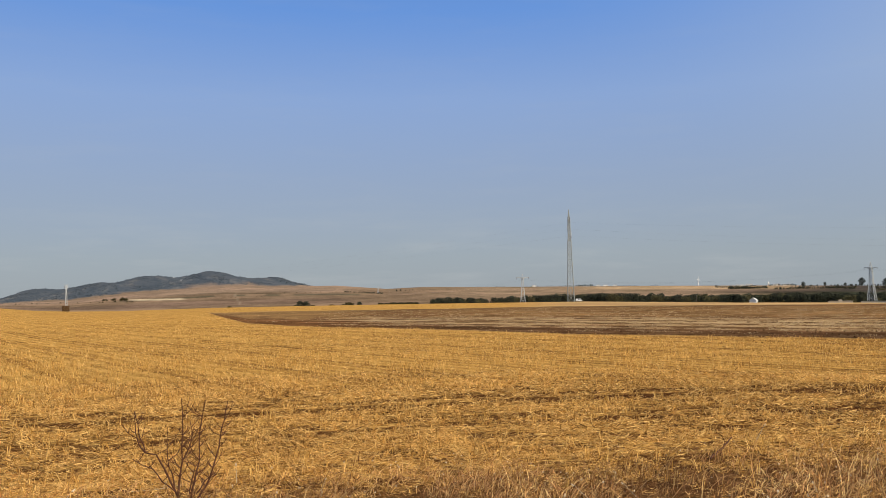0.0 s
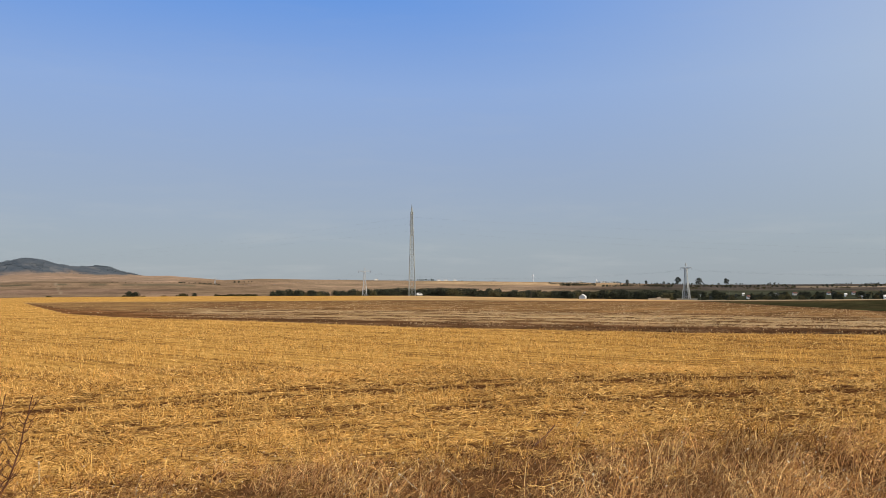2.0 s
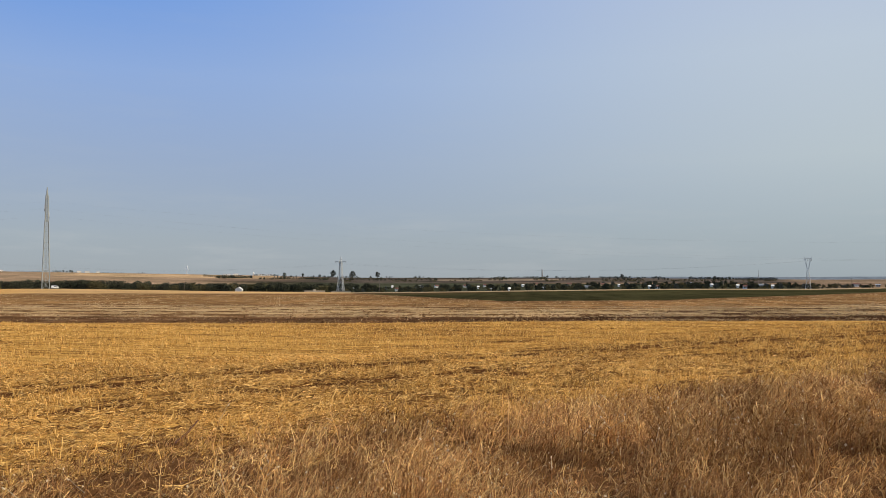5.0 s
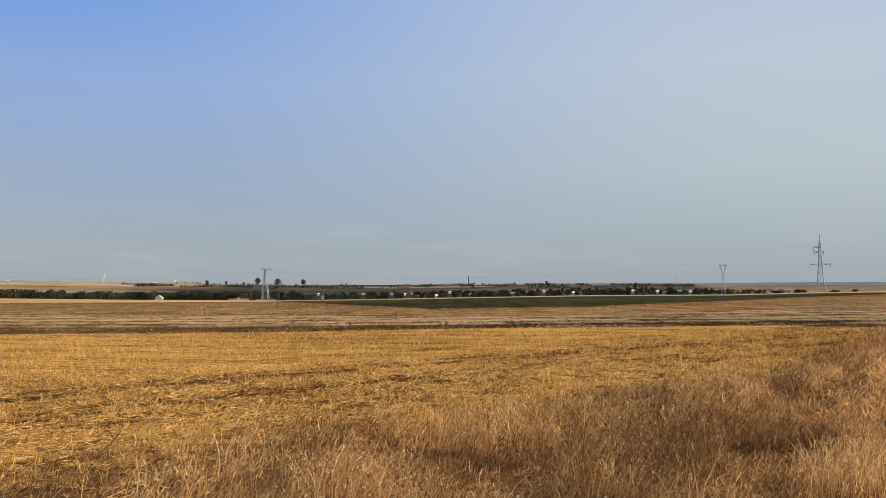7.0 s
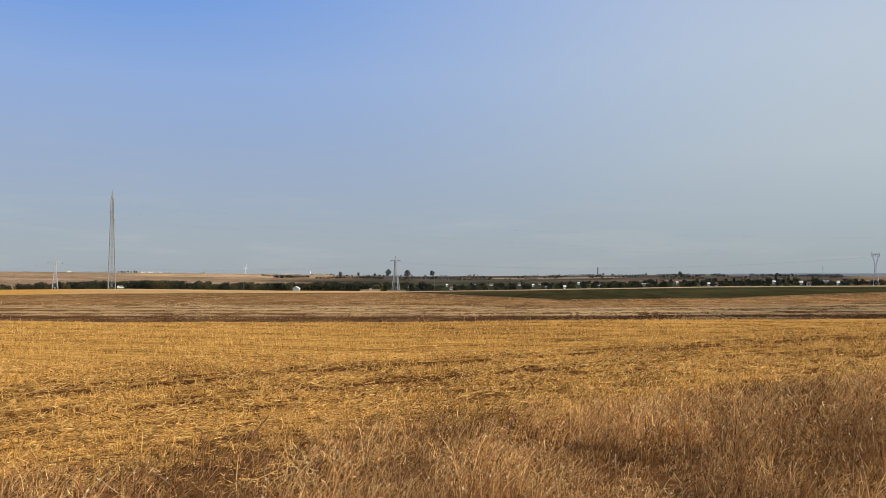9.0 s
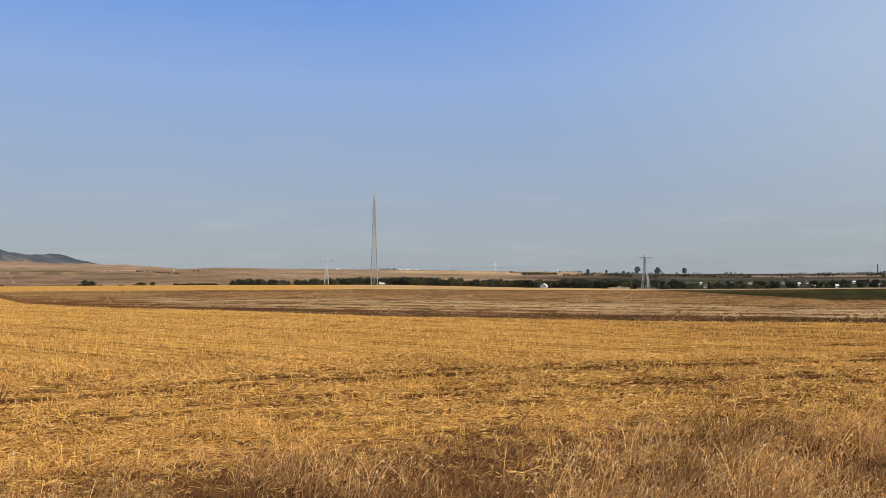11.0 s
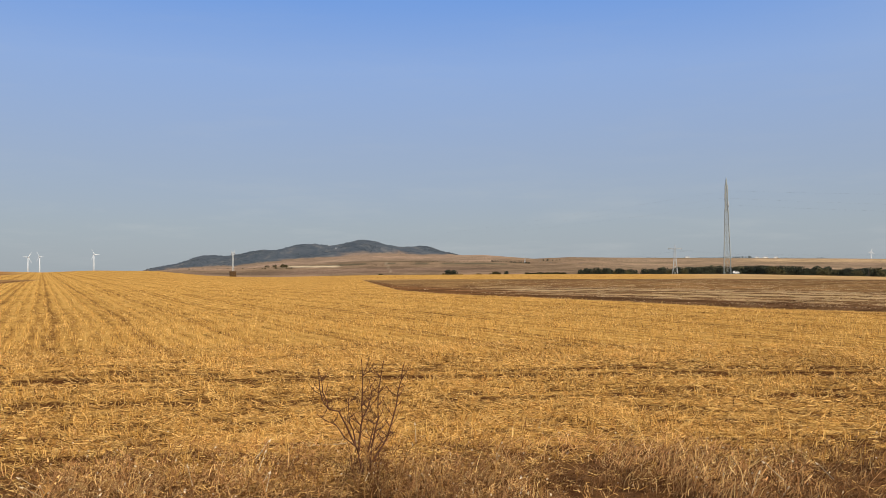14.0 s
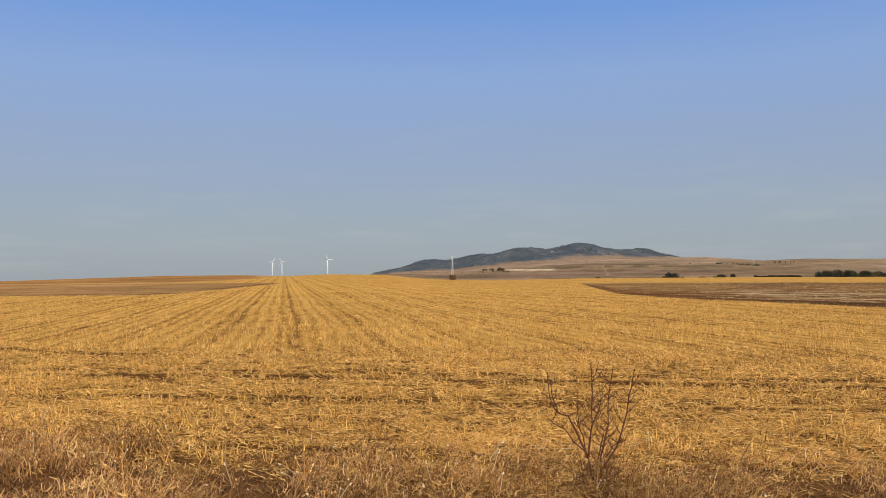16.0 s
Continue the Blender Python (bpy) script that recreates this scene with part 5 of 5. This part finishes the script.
bale_stack()


# ---- bare shrub on the verge ----
def bare_shrub():
    az, r = -17.75, 6.40
    at = spot(az, r)
    ob = thing("bare_shrub", at, -az)
    rng = random.Random(8)
    # each stem as sideways and upward steps in centimetres
    stems = (((-2, -2), (-6, 22), (-15, 42), (-21, 53), (-28, 55), (-32, 67), (-36, 86)),
             ((-5, 22), (-4, 35), (-3, 47), (-2, 66), (-3, 93)),
             ((3, -2), (4, 22), (7, 36), (10, 46), (10, 66), (14, 91)),
             ((5, 12), (11, 20), (17, 31), (22, 46), (25, 62), (28, 74), (31, 88)),
             ((-8, 26), (-10, 37), (-12.5, 47), (-13, 70)),
             ((-2, 47), (2, 54), (5, 66), (3, 76)),
             ((-28, 55), (-33, 62), (-35, 70), (-36, 84)),
             ((-7, 24), (-17, 33), (-23, 42), (-30, 46), (-37, 51)),
             ((2, 20), (5, 33), (7, 42), (4, 46)),
             ((7, 20), (14, 29), (21, 34)))
    stems = [[(a / 100, b / 100) for a, b in pts] for pts in stems]
    for s, pts in enumerate(stems):
        bm = bmesh.new()
        depth = rng.uniform(-0.15, 0.15)
        line = []
        for k in range(len(pts) - 1):
            for t in (0, 0.5):
                u = k + t
                x = pts[k][0] + (pts[k + 1][0] - pts[k][0]) * t
                z = pts[k][1] + (pts[k + 1][1] - pts[k][1]) * t
                line.append(Vector((x + rng.uniform(-0.006, 0.006), depth * z + rng.uniform(-0.012, 0.012), z)))
        line.append(Vector((pts[-1][0], depth * pts[-1][1], pts[-1][1])))
        n = len(line)
        thick = 0.0092 if s < 4 else 0.006
        tube(bm, line, [thick * (1 - 0.72 * k / n) for k in range(n)], 6)
        stem = part("stem", bm, M_TWIG, ob)
        for k in range(2, n - 1):
            for _ in range(1 if s in (0, 6, 7) else 3 if s < 6 else 2):
                if rng.random() < 0.3:
                    continue
                a = line[k]
                side = rng.choice((-1, 1))
                length = rng.uniform(0.04, 0.17)
                d = Vector((side * rng.uniform(0.4, 1.0), rng.uniform(-0.8, 0.8), rng.uniform(0.3, 1.1))).normalized()
                b = a + d * length * 0.5
                c = b + (d + Vector((0, 0, 0.7))).normalized() * length * 0.5
                bm = bmesh.new()
                tube(bm, [a, b, c], [0.0034, 0.0026, 0.0016], 5)
                if rng.random() < 0.6:
                    e = b + Vector((rng.uniform(-0.7, 0.7), rng.uniform(-0.6, 0.6), rng.uniform(0.2, 1))).normalized() * length * 0.45
                    tube(bm, [b, e], [0.0025, 0.0015], 4)
                part("twig", bm, M_TWIG, stem)
    for k in range(60):
        bm = bmesh.new()
        x, y = rng.gauss(0.03, 0.08), rng.gauss(0, 0.08)
        h = rng.uniform(0.10, 0.34)
        tube(bm, [(x, y, -0.02), (x + rng.uniform(-0.05, 0.05), y, h * 0.6), (x + rng.uniform(-0.12, 0.12), y + rng.uniform(-0.08, 0.08), h)], [0.003, 0.002, 0.001], 5)
        part("shoot", bm, M_TWIG if k % 2 else M_WEED, ob)
    tagged(ob, "leafless brown shrub with thin forking branches on the verge", "shrub")


bare_shrub()


# ---- dry weed stalks that stand out of the grass ----
def weed_stalk(x, y, tall, lean, seed, material=M_WEED):
    rng = random.Random(seed)
    z = float(height(np.array([math.degrees(math.atan2(x, y))]), np.array([math.hypot(x, y)]))[0])
    ob = thing("dry_weed", (x, y, z), rng.uniform(0, 360))
    bm = bmesh.new()
    pts = [Vector((lean * tall * t * t, 0.03 * math.sin(5 * t), tall * t)) for t in (-0.05, 0.3, 0.6, 0.85, 1.0)]
    tube(bm, pts, [0.0042, 0.0036, 0.003, 0.0022, 0.0014], 5)
    part("stalk", bm, material, ob)
    for k in range(7):
        t = rng.uniform(0.4, 1.0)
        a = Vector((lean * tall * t * t, 0.03 * math.sin(5 * t), tall * t))
        d = Vector((rng.uniform(-1, 1), rng.uniform(-1, 1), rng.uniform(0.2, 1.2))).normalized() * rng.uniform(0.05, 0.16)
        bm = bmesh.new()
        tube(bm, [a, a + d * 0.6, a + d + Vector((0, 0, 0.01))], [0.0026, 0.002, 0.0012], 4)
        tube(bm, [a + d, a + d * 1.15], [0.006, 0.003], 5)
        part("side_shoot", bm, M_SEED if rng.random() < 0.2 else material, ob)
    tagged(ob, "dry brown branching weed stalk on the field verge", "weed", "dry weeds")


weed_stalk(2.65, 7.0, 0.5, 0.1, 1, M_GRASS)


def lying_stick(a, b, name, material, width, label):
    bm = bmesh.new()
    a, b = Vector(a), Vector(b)
    mid = a.lerp(b, 0.55) + Vector((0.01, 0, -0.012))
    tube(bm, [a, mid, b], [width, width * 0.9, width * 0.55], 6)
    tube(bm, [mid, mid + Vector((0.03, 0.02, 0.06))], [width * 0.5, width * 0.25], 5)
    tagged(link_mesh(name, bm, material), label, "stick")


lying_stick((2.60, 8.02, 0.0), (2.95, 8.38, 0.14), "dead_stick", M_TWIG, 0.011, "dark dead stick poking out of the stubble")
lying_stick((-2.75, 7.02, 0.02), (-2.28, 7.2, 0.04), "straw_stalk", M_SEED, 0.006, "long pale straw stalk lying by the shrub")
wr = random.Random(12)
for k in range(78):
    x = wr.uniform(-6.5, 15)
    y = float(verge_y(np.array([x]))[0]) - wr.uniform(0.0, 2.6) - (0.6 if x < 0 else 0)
    weed_stalk(x, y, wr.uniform(0.3, 0.5) + max(0, x) * 0.012, wr.uniform(-0.5, 0.5), 20 + k, wr.choice((M_WEED, M_GRASS, M_GRASS)))


# ---- stubble, loose straw and verge grass ----
def heights(x, y):
    r = np.hypot(x, y)
    az = np.degrees(np.arctan2(x, y))
    z = height(az, r)
    rough = np.clip(1 - r / 60, 0, 1)
    return z + rough * (0.05 * (cloudy(x * 0.8, y * 0.8, 3) - 0.5) + 0.03 * (cloudy(x * 4, y * 4, 4) - 0.5))


def in_straw(x, y, spill=0.2):
    """True where cut straw stands."""
    r, az = np.hypot(x, y), np.degrees(np.arctan2(x, y))
    el = np.degrees(np.arctan2(height(az, r) - EYE, r))
    ok = (y > verge_y(x) - spill) & (az > -60) & (az < 74)
    ok &= ~((az > -16.4) & (el > strip_low(az) - 0.01 + 0.05 * (cloudy(x * 0.25, y * 0.25, 61) - 0.5)))
    wedge_low = knots(az, (-60, -1.1), (-50, -1.26), (-47, -1.33), (-44.5, -1.25), (-41, -0.97), (-37, -0.6), (-36.9, 0))
    return ok & (el < wedge_low)


def upright(x, y, tall, width, rng, lean=0.25, sink=0.01):
    """Single tapering stalks as thin quads."""
    n = len(x)
    z = heights(x, y) - sink
    a = rng.uniform(0, 2 * np.pi, n)
    side = np.stack([np.cos(a), np.sin(a), np.zeros(n)], 1) * (width / 2)[:, None]
    tip = np.stack([x + rng.normal(0, lean, n) * tall, y + rng.normal(0, lean, n) * tall, z + tall], 1)
    foot = np.stack([x, y, z], 1)
    return np.stack([foot - side, foot + side, tip + side * 0.7, tip - side * 0.7], 1).reshape(-1, 3)


def stubble():
    rng = np.random.default_rng(21)
    c, s = math.cos(radians(-37)), math.sin(radians(-37))
    out = []
    # drilled rows away from the verge
    for r0, r1, gap, along, per, wide in ((5, 26, 0.25, 0.07, 2, 0.0085), (26, 52, 0.5, 0.09, 2, 0.013), (52, 150, 0.5, 0.3, 2, 0.022)):
        u = np.arange(-150, 150, gap)
        v = np.arange(0, 155, along)
        U, V = np.meshgrid(u, v)
        U = U.ravel() + rng.normal(0, 0.03, U.size)
        V = V.ravel() + rng.uniform(-along, along, V.size)
        x, y = U * c + V * s, -U * s + V * c
        r, az = np.hypot(x, y), np.degrees(np.arctan2(x, y))
        k = (r > r0) & (r < r1) & (az > -59) & (az < 73)
        x, y = x[k], y[k]
        head = 1 - smooth(6.0, 8.5, y - verge_y(x) - 1.5)
        k = in_straw(x, y) & (rng.random(len(x)) > head) & (rng.random(len(x)) > thinness(x, y) * 0.9)
        k &= rng.random(len(x)) < np.clip((150 - np.hypot(x, y)) / 70, 0, 1) * (0.12 + 0.88 * smooth(0.4, 0.58, cloudy(x * 2.0, y * 1.1, 57)))
        x, y = np.repeat(x[k], per), np.repeat(y[k], per)
        x, y = x + rng.normal(0, 0.025, len(x)), y + rng.normal(0, 0.025, len(x))
        out.append(upright(x, y, rng.uniform(0.05, 0.15, len(x)) * (1.0 if r1 < 30 else 0.75), rng.uniform(0.7, 1.4, len(x)) * wide, rng))
    # headland rows along the verge
    for r0, r1, per in ((4.5, 32, 6),):
        X, D = np.meshgrid(np.arange(-22, 32, 0.09), np.arange(0.0, 10.5, 0.22))
        x = X.ravel() + rng.uniform(-0.06, 0.06, X.size)
        y = verge_y(x) + D.ravel() + rng.normal(0, 0.06, X.size)
        r, az = np.hypot(x, y), np.degrees(np.arctan2(x, y))
        head = 1 - smooth(6.0, 8.5, y - verge_y(x) - 1.5)
        k = (r > r0) & (r < r1) & in_straw(x, y) & (rng.random(len(x)) < head) & (rng.random(len(x)) > thinness(x, y) * 0.95)
        tuft = smooth(0.42, 0.62, cloudy(x * 1.3, y * 1.9, 55))
        k &= rng.random(len(x)) < 0.25 + 0.75 * tuft
        x, y = np.repeat(x[k], per), np.repeat(y[k], per)
        x, y = x + rng.normal(0, 0.022, len(x)), y + rng.normal(0, 0.022, len(x))
        out.append(upright(x, y, rng.uniform(0.03, 0.13, len(x)), rng.uniform(0.7, 1.5, len(x)) * 0.0075, rng, 0.42))
    ob = stuff_mesh("stubble", np.vstack(out), 4, M_STUBBLE)
    tagged(ob, "short golden cut straw stubble standing in rows", "stubble", kind="stuff")


stubble()


def litter():
    rng = np.random.default_rng(33)
    out = []
    for r0, r1, n, size in ((4.5, 10, 190000, 0.85), (10, 18, 200000, 1.25), (18, 34, 80000, 1.5), (34, 60, 26000, 2.1)):
        r = np.sqrt(rng.uniform(r0 ** 2, r1 ** 2, n))
        az = rng.uniform(-58, 72, n)
        x, y = r * np.sin(np.radians(az)), r * np.cos(np.radians(az))
        k = in_straw(x, y, 1.2) & (rng.random(n) < smooth(-1.0, 0.3, y - verge_y(x))) & (rng.random(n) > 0.04 + thinness(x, y) * 0.9) & (rng.random(n) < 0.25 + 1.0 * smooth(0.38, 0.62, cloudy(x * 4.0, y * 7.0, 58)))
        x, y = x[k], y[k]
        n = len(x)
        z = heights(x, y) + rng.uniform(0.004, 0.045, n)
        a = rng.normal(0, 0.62, n) + np.where(y - verge_y(x) < 8, 0.1, radians(127))
        ln = rng.uniform(0.016, 0.052, n) * (1 + 1.3 * (rng.random(n) < 0.03)) * size ** 0.7
        wd = rng.uniform(0.0017, 0.0040, n) * size
        d = np.stack([np.cos(a), np.sin(a), rng.normal(0, 0.35, n)], 1) * ln[:, None]
        s = np.stack([-np.sin(a), np.cos(a), rng.normal(0, 0.5, n)], 1) * wd[:, None]
        p = np.stack([x, y, z], 1)
        out.append(np.stack([p - d - s, p + d - s, p + d + s, p - d + s], 1).reshape(-1, 3))
    ob = stuff_mesh("loose_straw", np.vstack(out), 4, M_LITTER)
    tagged(ob, "loose pale golden straw scattered over brown soil", "straw", kind="stuff")


litter()


def on_strip(n, rng, r0, r1):
    """Random places on the ploughed strip, with how far they lie across it."""
    r = np.sqrt(rng.uniform(r0 ** 2, r1 ** 2, n))
    az = rng.uniform(-16, 74, n)
    el = np.degrees(np.arctan2(height(az, r) - EYE, r))
    lo, hi = strip_low(az), strip_top(az)
    w = (el - lo) / (hi - lo)
    k = (w > 0.0) & (w < 1.0)
    return r[k] * np.sin(np.radians(az[k])), r[k] * np.cos(np.radians(az[k])), w[k], az[k]


def torn_stalks():
    """Pale stalk stumps left on the ploughed strip, in rough lines."""
    rng = np.random.default_rng(44)
    out = []
    for r0, r1, n, wide in ((24, 55, 620000, 0.02), (55, 130, 560000, 0.044)):
        x, y, w, az = on_strip(n, rng, r0, r1)
        v = x * math.sin(radians(38)) + y * math.cos(radians(38))
        line = 0.12 + 0.88 * smooth(0.35, 0.8, 0.5 + 0.5 * np.sin(2 * np.pi * (v / 4.2 + 0.6 * cloudy(x * 0.1, y * 0.1, 92))))
        much = np.interp(w, (0, 0.1, 0.22, 0.5, 0.75, 1.0), (0.02, 0.03, 0.5, 0.75, 0.22, 0.12)) + np.interp(w, (0, 0.05, 0.2, 0.3), (0, 0.3, 0.34, 0)) * smooth(40, 54, az)
        much = much * np.interp(az, (-16, -9, -6, 8, 40), (0.02, 0.06, 0.5, 0.7, 0.9))
        k = rng.random(len(x)) < 1.7 * much * line * (0.06 + 0.94 * smooth(0.46, 0.58, cloudy(x * 0.9, y * 0.5, 91)))
        x, y = x[k], y[k]
        x, y = x + rng.normal(0, 0.04, len(x)), y + rng.normal(0, 0.04, len(x))
        out.append(upright(x, y, rng.uniform(0.015, 0.06, len(x)), rng.uniform(0.5, 2.2, len(x)) * wide, rng, 0.4))
    ob = stuff_mesh("torn_stalks", np.vstack(out), 4, M_STUMP)
    tagged(ob, "torn pale stalk stumps on dark ploughed soil", "stalks", kind="stuff")


torn_stalks()


def clods():
    """Dark lumps turned up by the plough."""
    rng = np.random.default_rng(45)
    x, y, w, az = on_strip(26000, rng, 24, 90)
    k = rng.random(len(x)) < np.interp(w, (0, 0.15, 0.3, 1.0), (1.0, 0.9, 0.05, 0.0)) * (0.15 + 0.85 * smooth(5, 40, az))
    x, y = x[k], y[k]
    n = len(x)
    z = heights(x, y)
    h = rng.uniform(0.02, 0.08, n)
    q = rng.uniform(0.04, 0.10, n)
    a = rng.uniform(0, 6.28, n)
    foot = [np.stack([x + np.cos(a + b) * q, y + np.sin(a + b) * q, z - 0.01], 1) for b in (0, 2.1, 4.2)]
    top = np.stack([x + rng.normal(0, 0.02, n), y + rng.normal(0, 0.02, n), z + h], 1)
    tri = np.stack([foot[0], foot[1], top, foot[1], foot[2], top, foot[2], foot[0], top], 1).reshape(-1, 3)
    tagged(stuff_mesh("soil_clods", tri, 3, M_CLOD), "dark brown soil clods on the ploughed strip", "soil", kind="stuff")


clods()


def grass(name, n, seed, x_range, depth, tall, material, label, width=0.0035, lean=0.35, heads=0.0):
    """Bent grass stalks in three pieces each, thickest in tussocks."""
    rng = np.random.default_rng(seed)
    x = rng.uniform(*x_range, n)
    y = verge_y(x) + 3.2 - rng.uniform(0, 1, n) * (depth + 2.7)
    r, az = np.hypot(x, y), np.degrees(np.arctan2(x, y))
    tuft = 0.5 * cloudy(x * 0.9, y * 0.9, 62) + 0.5 * cloudy(x * 2.3, y * 2.3, 63)
    k = (r > 2.6) & (y > 0.6) & (az > -62) & (az < 77) & (rng.random(n) > 0.9 * worn(x, y)) & (rng.random(n) < 0.2 + 0.95 * smooth(0.38, 0.58, tuft)) & (rng.random(n) < 0.9 * smooth(-2.4, 1.6, verge_y(x) - y + 1.6 * (cloudy(x * 0.6, y * 0.6, 79) - 0.5)) * np.interp(x, (-4, 3), (0.75, 1.0)))
    x, y, tuft = x[k], y[k], tuft[k]
    n = len(x)
    h = tall(x) * rng.uniform(0.45, 1.15, n) * (0.4 + 1.05 * smooth(0.36, 0.64, tuft)) * (0.5 + 0.5 * smooth(-1.8, 1.2, verge_y(x) - y))
    z = heights(x, y) - 0.01
    a = rng.uniform(0, 2 * np.pi, n)
    bend = rng.normal(0, lean, (n, 2)) * h[:, None] + np.stack([0.4 * h, -0.05 * h], 1)
    w = np.clip(np.hypot(x, y) / 6.0, 0.8, 2.6) * width * rng.uniform(0.6, 1.4, n)
    side = np.stack([np.cos(a), np.sin(a), np.zeros(n)], 1) * w[:, None] / 2
    pts = []
    for t in (0.0, 0.4, 0.75, 1.0):
        pts.append(np.stack([x + bend[:, 0] * t ** 2, y + bend[:, 1] * t ** 2, z + h * (t - 0.18 * t ** 3)], 1))
    taper = (1.0, 0.85, 0.6, 0.25)
    verts = np.concatenate([np.stack([p - side * q, p + side * q], 1) for p, q in zip(pts, taper)], 1)
    me = bpy.data.meshes.new(name)
    base = np.arange(n)[:, None, None] * 8
    faces = (base + np.array([[0, 1, 3, 2], [2, 3, 5, 4], [4, 5, 7, 6]])[None]).reshape(-1)
    me.vertices.add(n * 8)
    me.vertices.foreach_set("co", verts.reshape(-1).astype(np.float32))
    me.loops.add(len(faces))
    me.loops.foreach_set("vertex_index", faces.astype(np.int32))
    me.polygons.add(len(faces) // 4)
    me.polygons.foreach_set("loop_start", np.arange(0, len(faces), 4, dtype=np.int32))
    me.update()
    me.materials.append(material)
    tagged(new(name, me), label, "grass", kind="stuff")
    if heads:
        k = rng.random(n) < heads
        p = pts[3][k]
        m = len(p)
        d = np.stack([rng.normal(0, 1, m), rng.normal(0, 1, m), rng.uniform(0.5, 1.5, m)], 1)
        d /= np.linalg.norm(d, axis=1)[:, None]
        u = np.cross(d, rng.normal(size=(m, 3)))
        u /= np.linalg.norm(u, axis=1)[:, None]
        s = rng.uniform(0.005, 0.013, m)[:, None]
        q = np.stack([p - d * s, p + u * s * 0.8, p + d * s, p - u * s * 0.8], 1).reshape(-1, 3)
        tagged(stuff_mesh("seed_heads", q, 4, M_SEED), "small pale dry seed heads above the verge grass", "seed heads", kind="stuff")


tall_right = lambda x: np.interp(x, (-8, -2, 1, 4, 9, 25), (0.2, 0.22, 0.27, 0.36, 0.40, 0.34))
grass("verge_grass", 72000, 51, (-8, 30), 6.2, tall_right, M_GRASS, "dry brown verge grass, bent and tangled", 0.005, 0.36, heads=0.22)
grass("low_weeds", 150000, 53, (-9, 16), 4.0, lambda x: 0.13 + 0 * x, M_WEED, "short reddish dry weeds along the verge", 0.005, 0.9, heads=0.02)
grass("verge_weeds", 62000, 52, (-8, 24), 5.5, lambda x: tall_right(x) * 0.8, M_WEED, "dark dry weeds tangled in the verge", 0.0055, 0.7)


def sprigs(name, n, seed, material, label, x_range, reach, deep, tall, size):
    """Small curled sprigs that fill the tangle of the verge, each bent once."""
    rng = np.random.default_rng(seed)
    x = rng.uniform(*x_range, n)
    y = reach(x) - deep * rng.random(n) ** 1.2
    r, az = np.hypot(x, y), np.degrees(np.arctan2(x, y))
    lump = 0.5 * cloudy(x * 0.9, y * 0.9, 62) + 0.5 * cloudy(x * 2.3, y * 2.3, 63)
    fine = cloudy(x * 3.4, y * 3.4, seed + 2)
    edge = smooth(0.0, 1.5, reach(x) - y + 1.5 * (lump - 0.5))
    k = (r > 2.8) & (y > 0.6) & (az > -61) & (az < 76) & (rng.random(n) > 0.8 * worn(x, y)) & (rng.random(n) < edge * np.maximum(smooth(0.34, 0.5, lump), 0.45 * (1 - smooth(4.2, 5.5, r)) + 0.35 * (1 - smooth(-2, 1, x)) + 0.5 * smooth(3.4, 4.8, x)) * (0.1 + 0.9 * smooth(0.36, 0.58, fine)) * np.clip((40 / r) ** 0.6, 0.3, 1))
    x, y, lump, fine, edge = x[k], y[k], lump[k], fine[k], edge[k]
    n = len(x)
    top = tall(x) * (0.15 + 1.4 * smooth(0.38, 0.62, lump)) * (0.5 + 0.8 * fine) * (0.4 + 0.6 * edge)
    z = heights(x, y) + top * rng.random(n) ** 0.7
    s = size * rng.uniform(0.5, 1.5, n) * np.clip(np.hypot(x, y) / 7.0, 0.75, 2.2)

    def way(up):
        d = np.stack([rng.normal(0.25, 0.8, n), rng.normal(0, 0.8, n), rng.normal(up, 0.6, n)], 1)
        return d / np.linalg.norm(d, axis=1)[:, None]

    d0, d1 = way(0.7), way(0.1)
    p0 = np.stack([x, y, z], 1)
    p1 = p0 + d0 * s[:, None]
    p2 = p1 + (d0 * 0.4 + d1 * 0.8) * s[:, None]
    a = rng.uniform(0, 2 * np.pi, n)
    side = np.stack([np.cos(a), np.sin(a), rng.normal(0, 0.3, n)], 1) * (s * rng.uniform(0.05, 0.10, n))[:, None]
    me = bpy.data.meshes.new(name)
    verts = np.stack([p0 - side * 0.6, p0 + side * 0.6, p1 - side, p1 + side, p2 - side * 0.5, p2 + side * 0.5], 1)
    faces = (np.arange(n)[:, None, None] * 6 + np.array([[0, 1, 3, 2], [2, 3, 5, 4]])[None]).reshape(-1)
    me.vertices.add(n * 6)
    me.vertices.foreach_set("co", verts.reshape(-1).astype(np.float32))
    me.loops.add(len(faces))
    me.loops.foreach_set("vertex_index", faces.astype(np.int32))
    me.polygons.add(len(faces) // 4)
    me.polygons.foreach_set("loop_start", np.arange(0, len(faces), 4, dtype=np.int32))
    me.update()
    me.materials.append(material)
    tagged(new(name, me), label, "weeds", kind="stuff")


sprigs("brown_sprigs", 340000, 61, M_WEED, "reddish-brown curled dry weeds tangled on the verge", (-9, 30), lambda x: verge_y(x) + np.interp(x, (-3, 3), (1.0, 0.5)), 6.0,
       lambda x: np.interp(x, (-8, -2, 1, 4, 9, 25), (0.17, 0.19, 0.2, 0.26, 0.30, 0.32)), 0.034)
sprigs("pale_sprigs", 330000, 64, M_GRASS, "pale golden curled grass tips on the verge", (-9, 30), lambda x: verge_y(x) + 0.3, 6.0,
       lambda x: np.interp(x, (-8, -2, 1, 4, 9, 25), (0.15, 0.17, 0.2, 0.28, 0.32, 0.34)), 0.036)
sprigs("creeping_weeds", 130000, 67, M_WEED, "low brown weeds creeping into the stubble", (8, 32), weedy_y, 4.5, lambda x: 0.16 + 0 * x, 0.03)
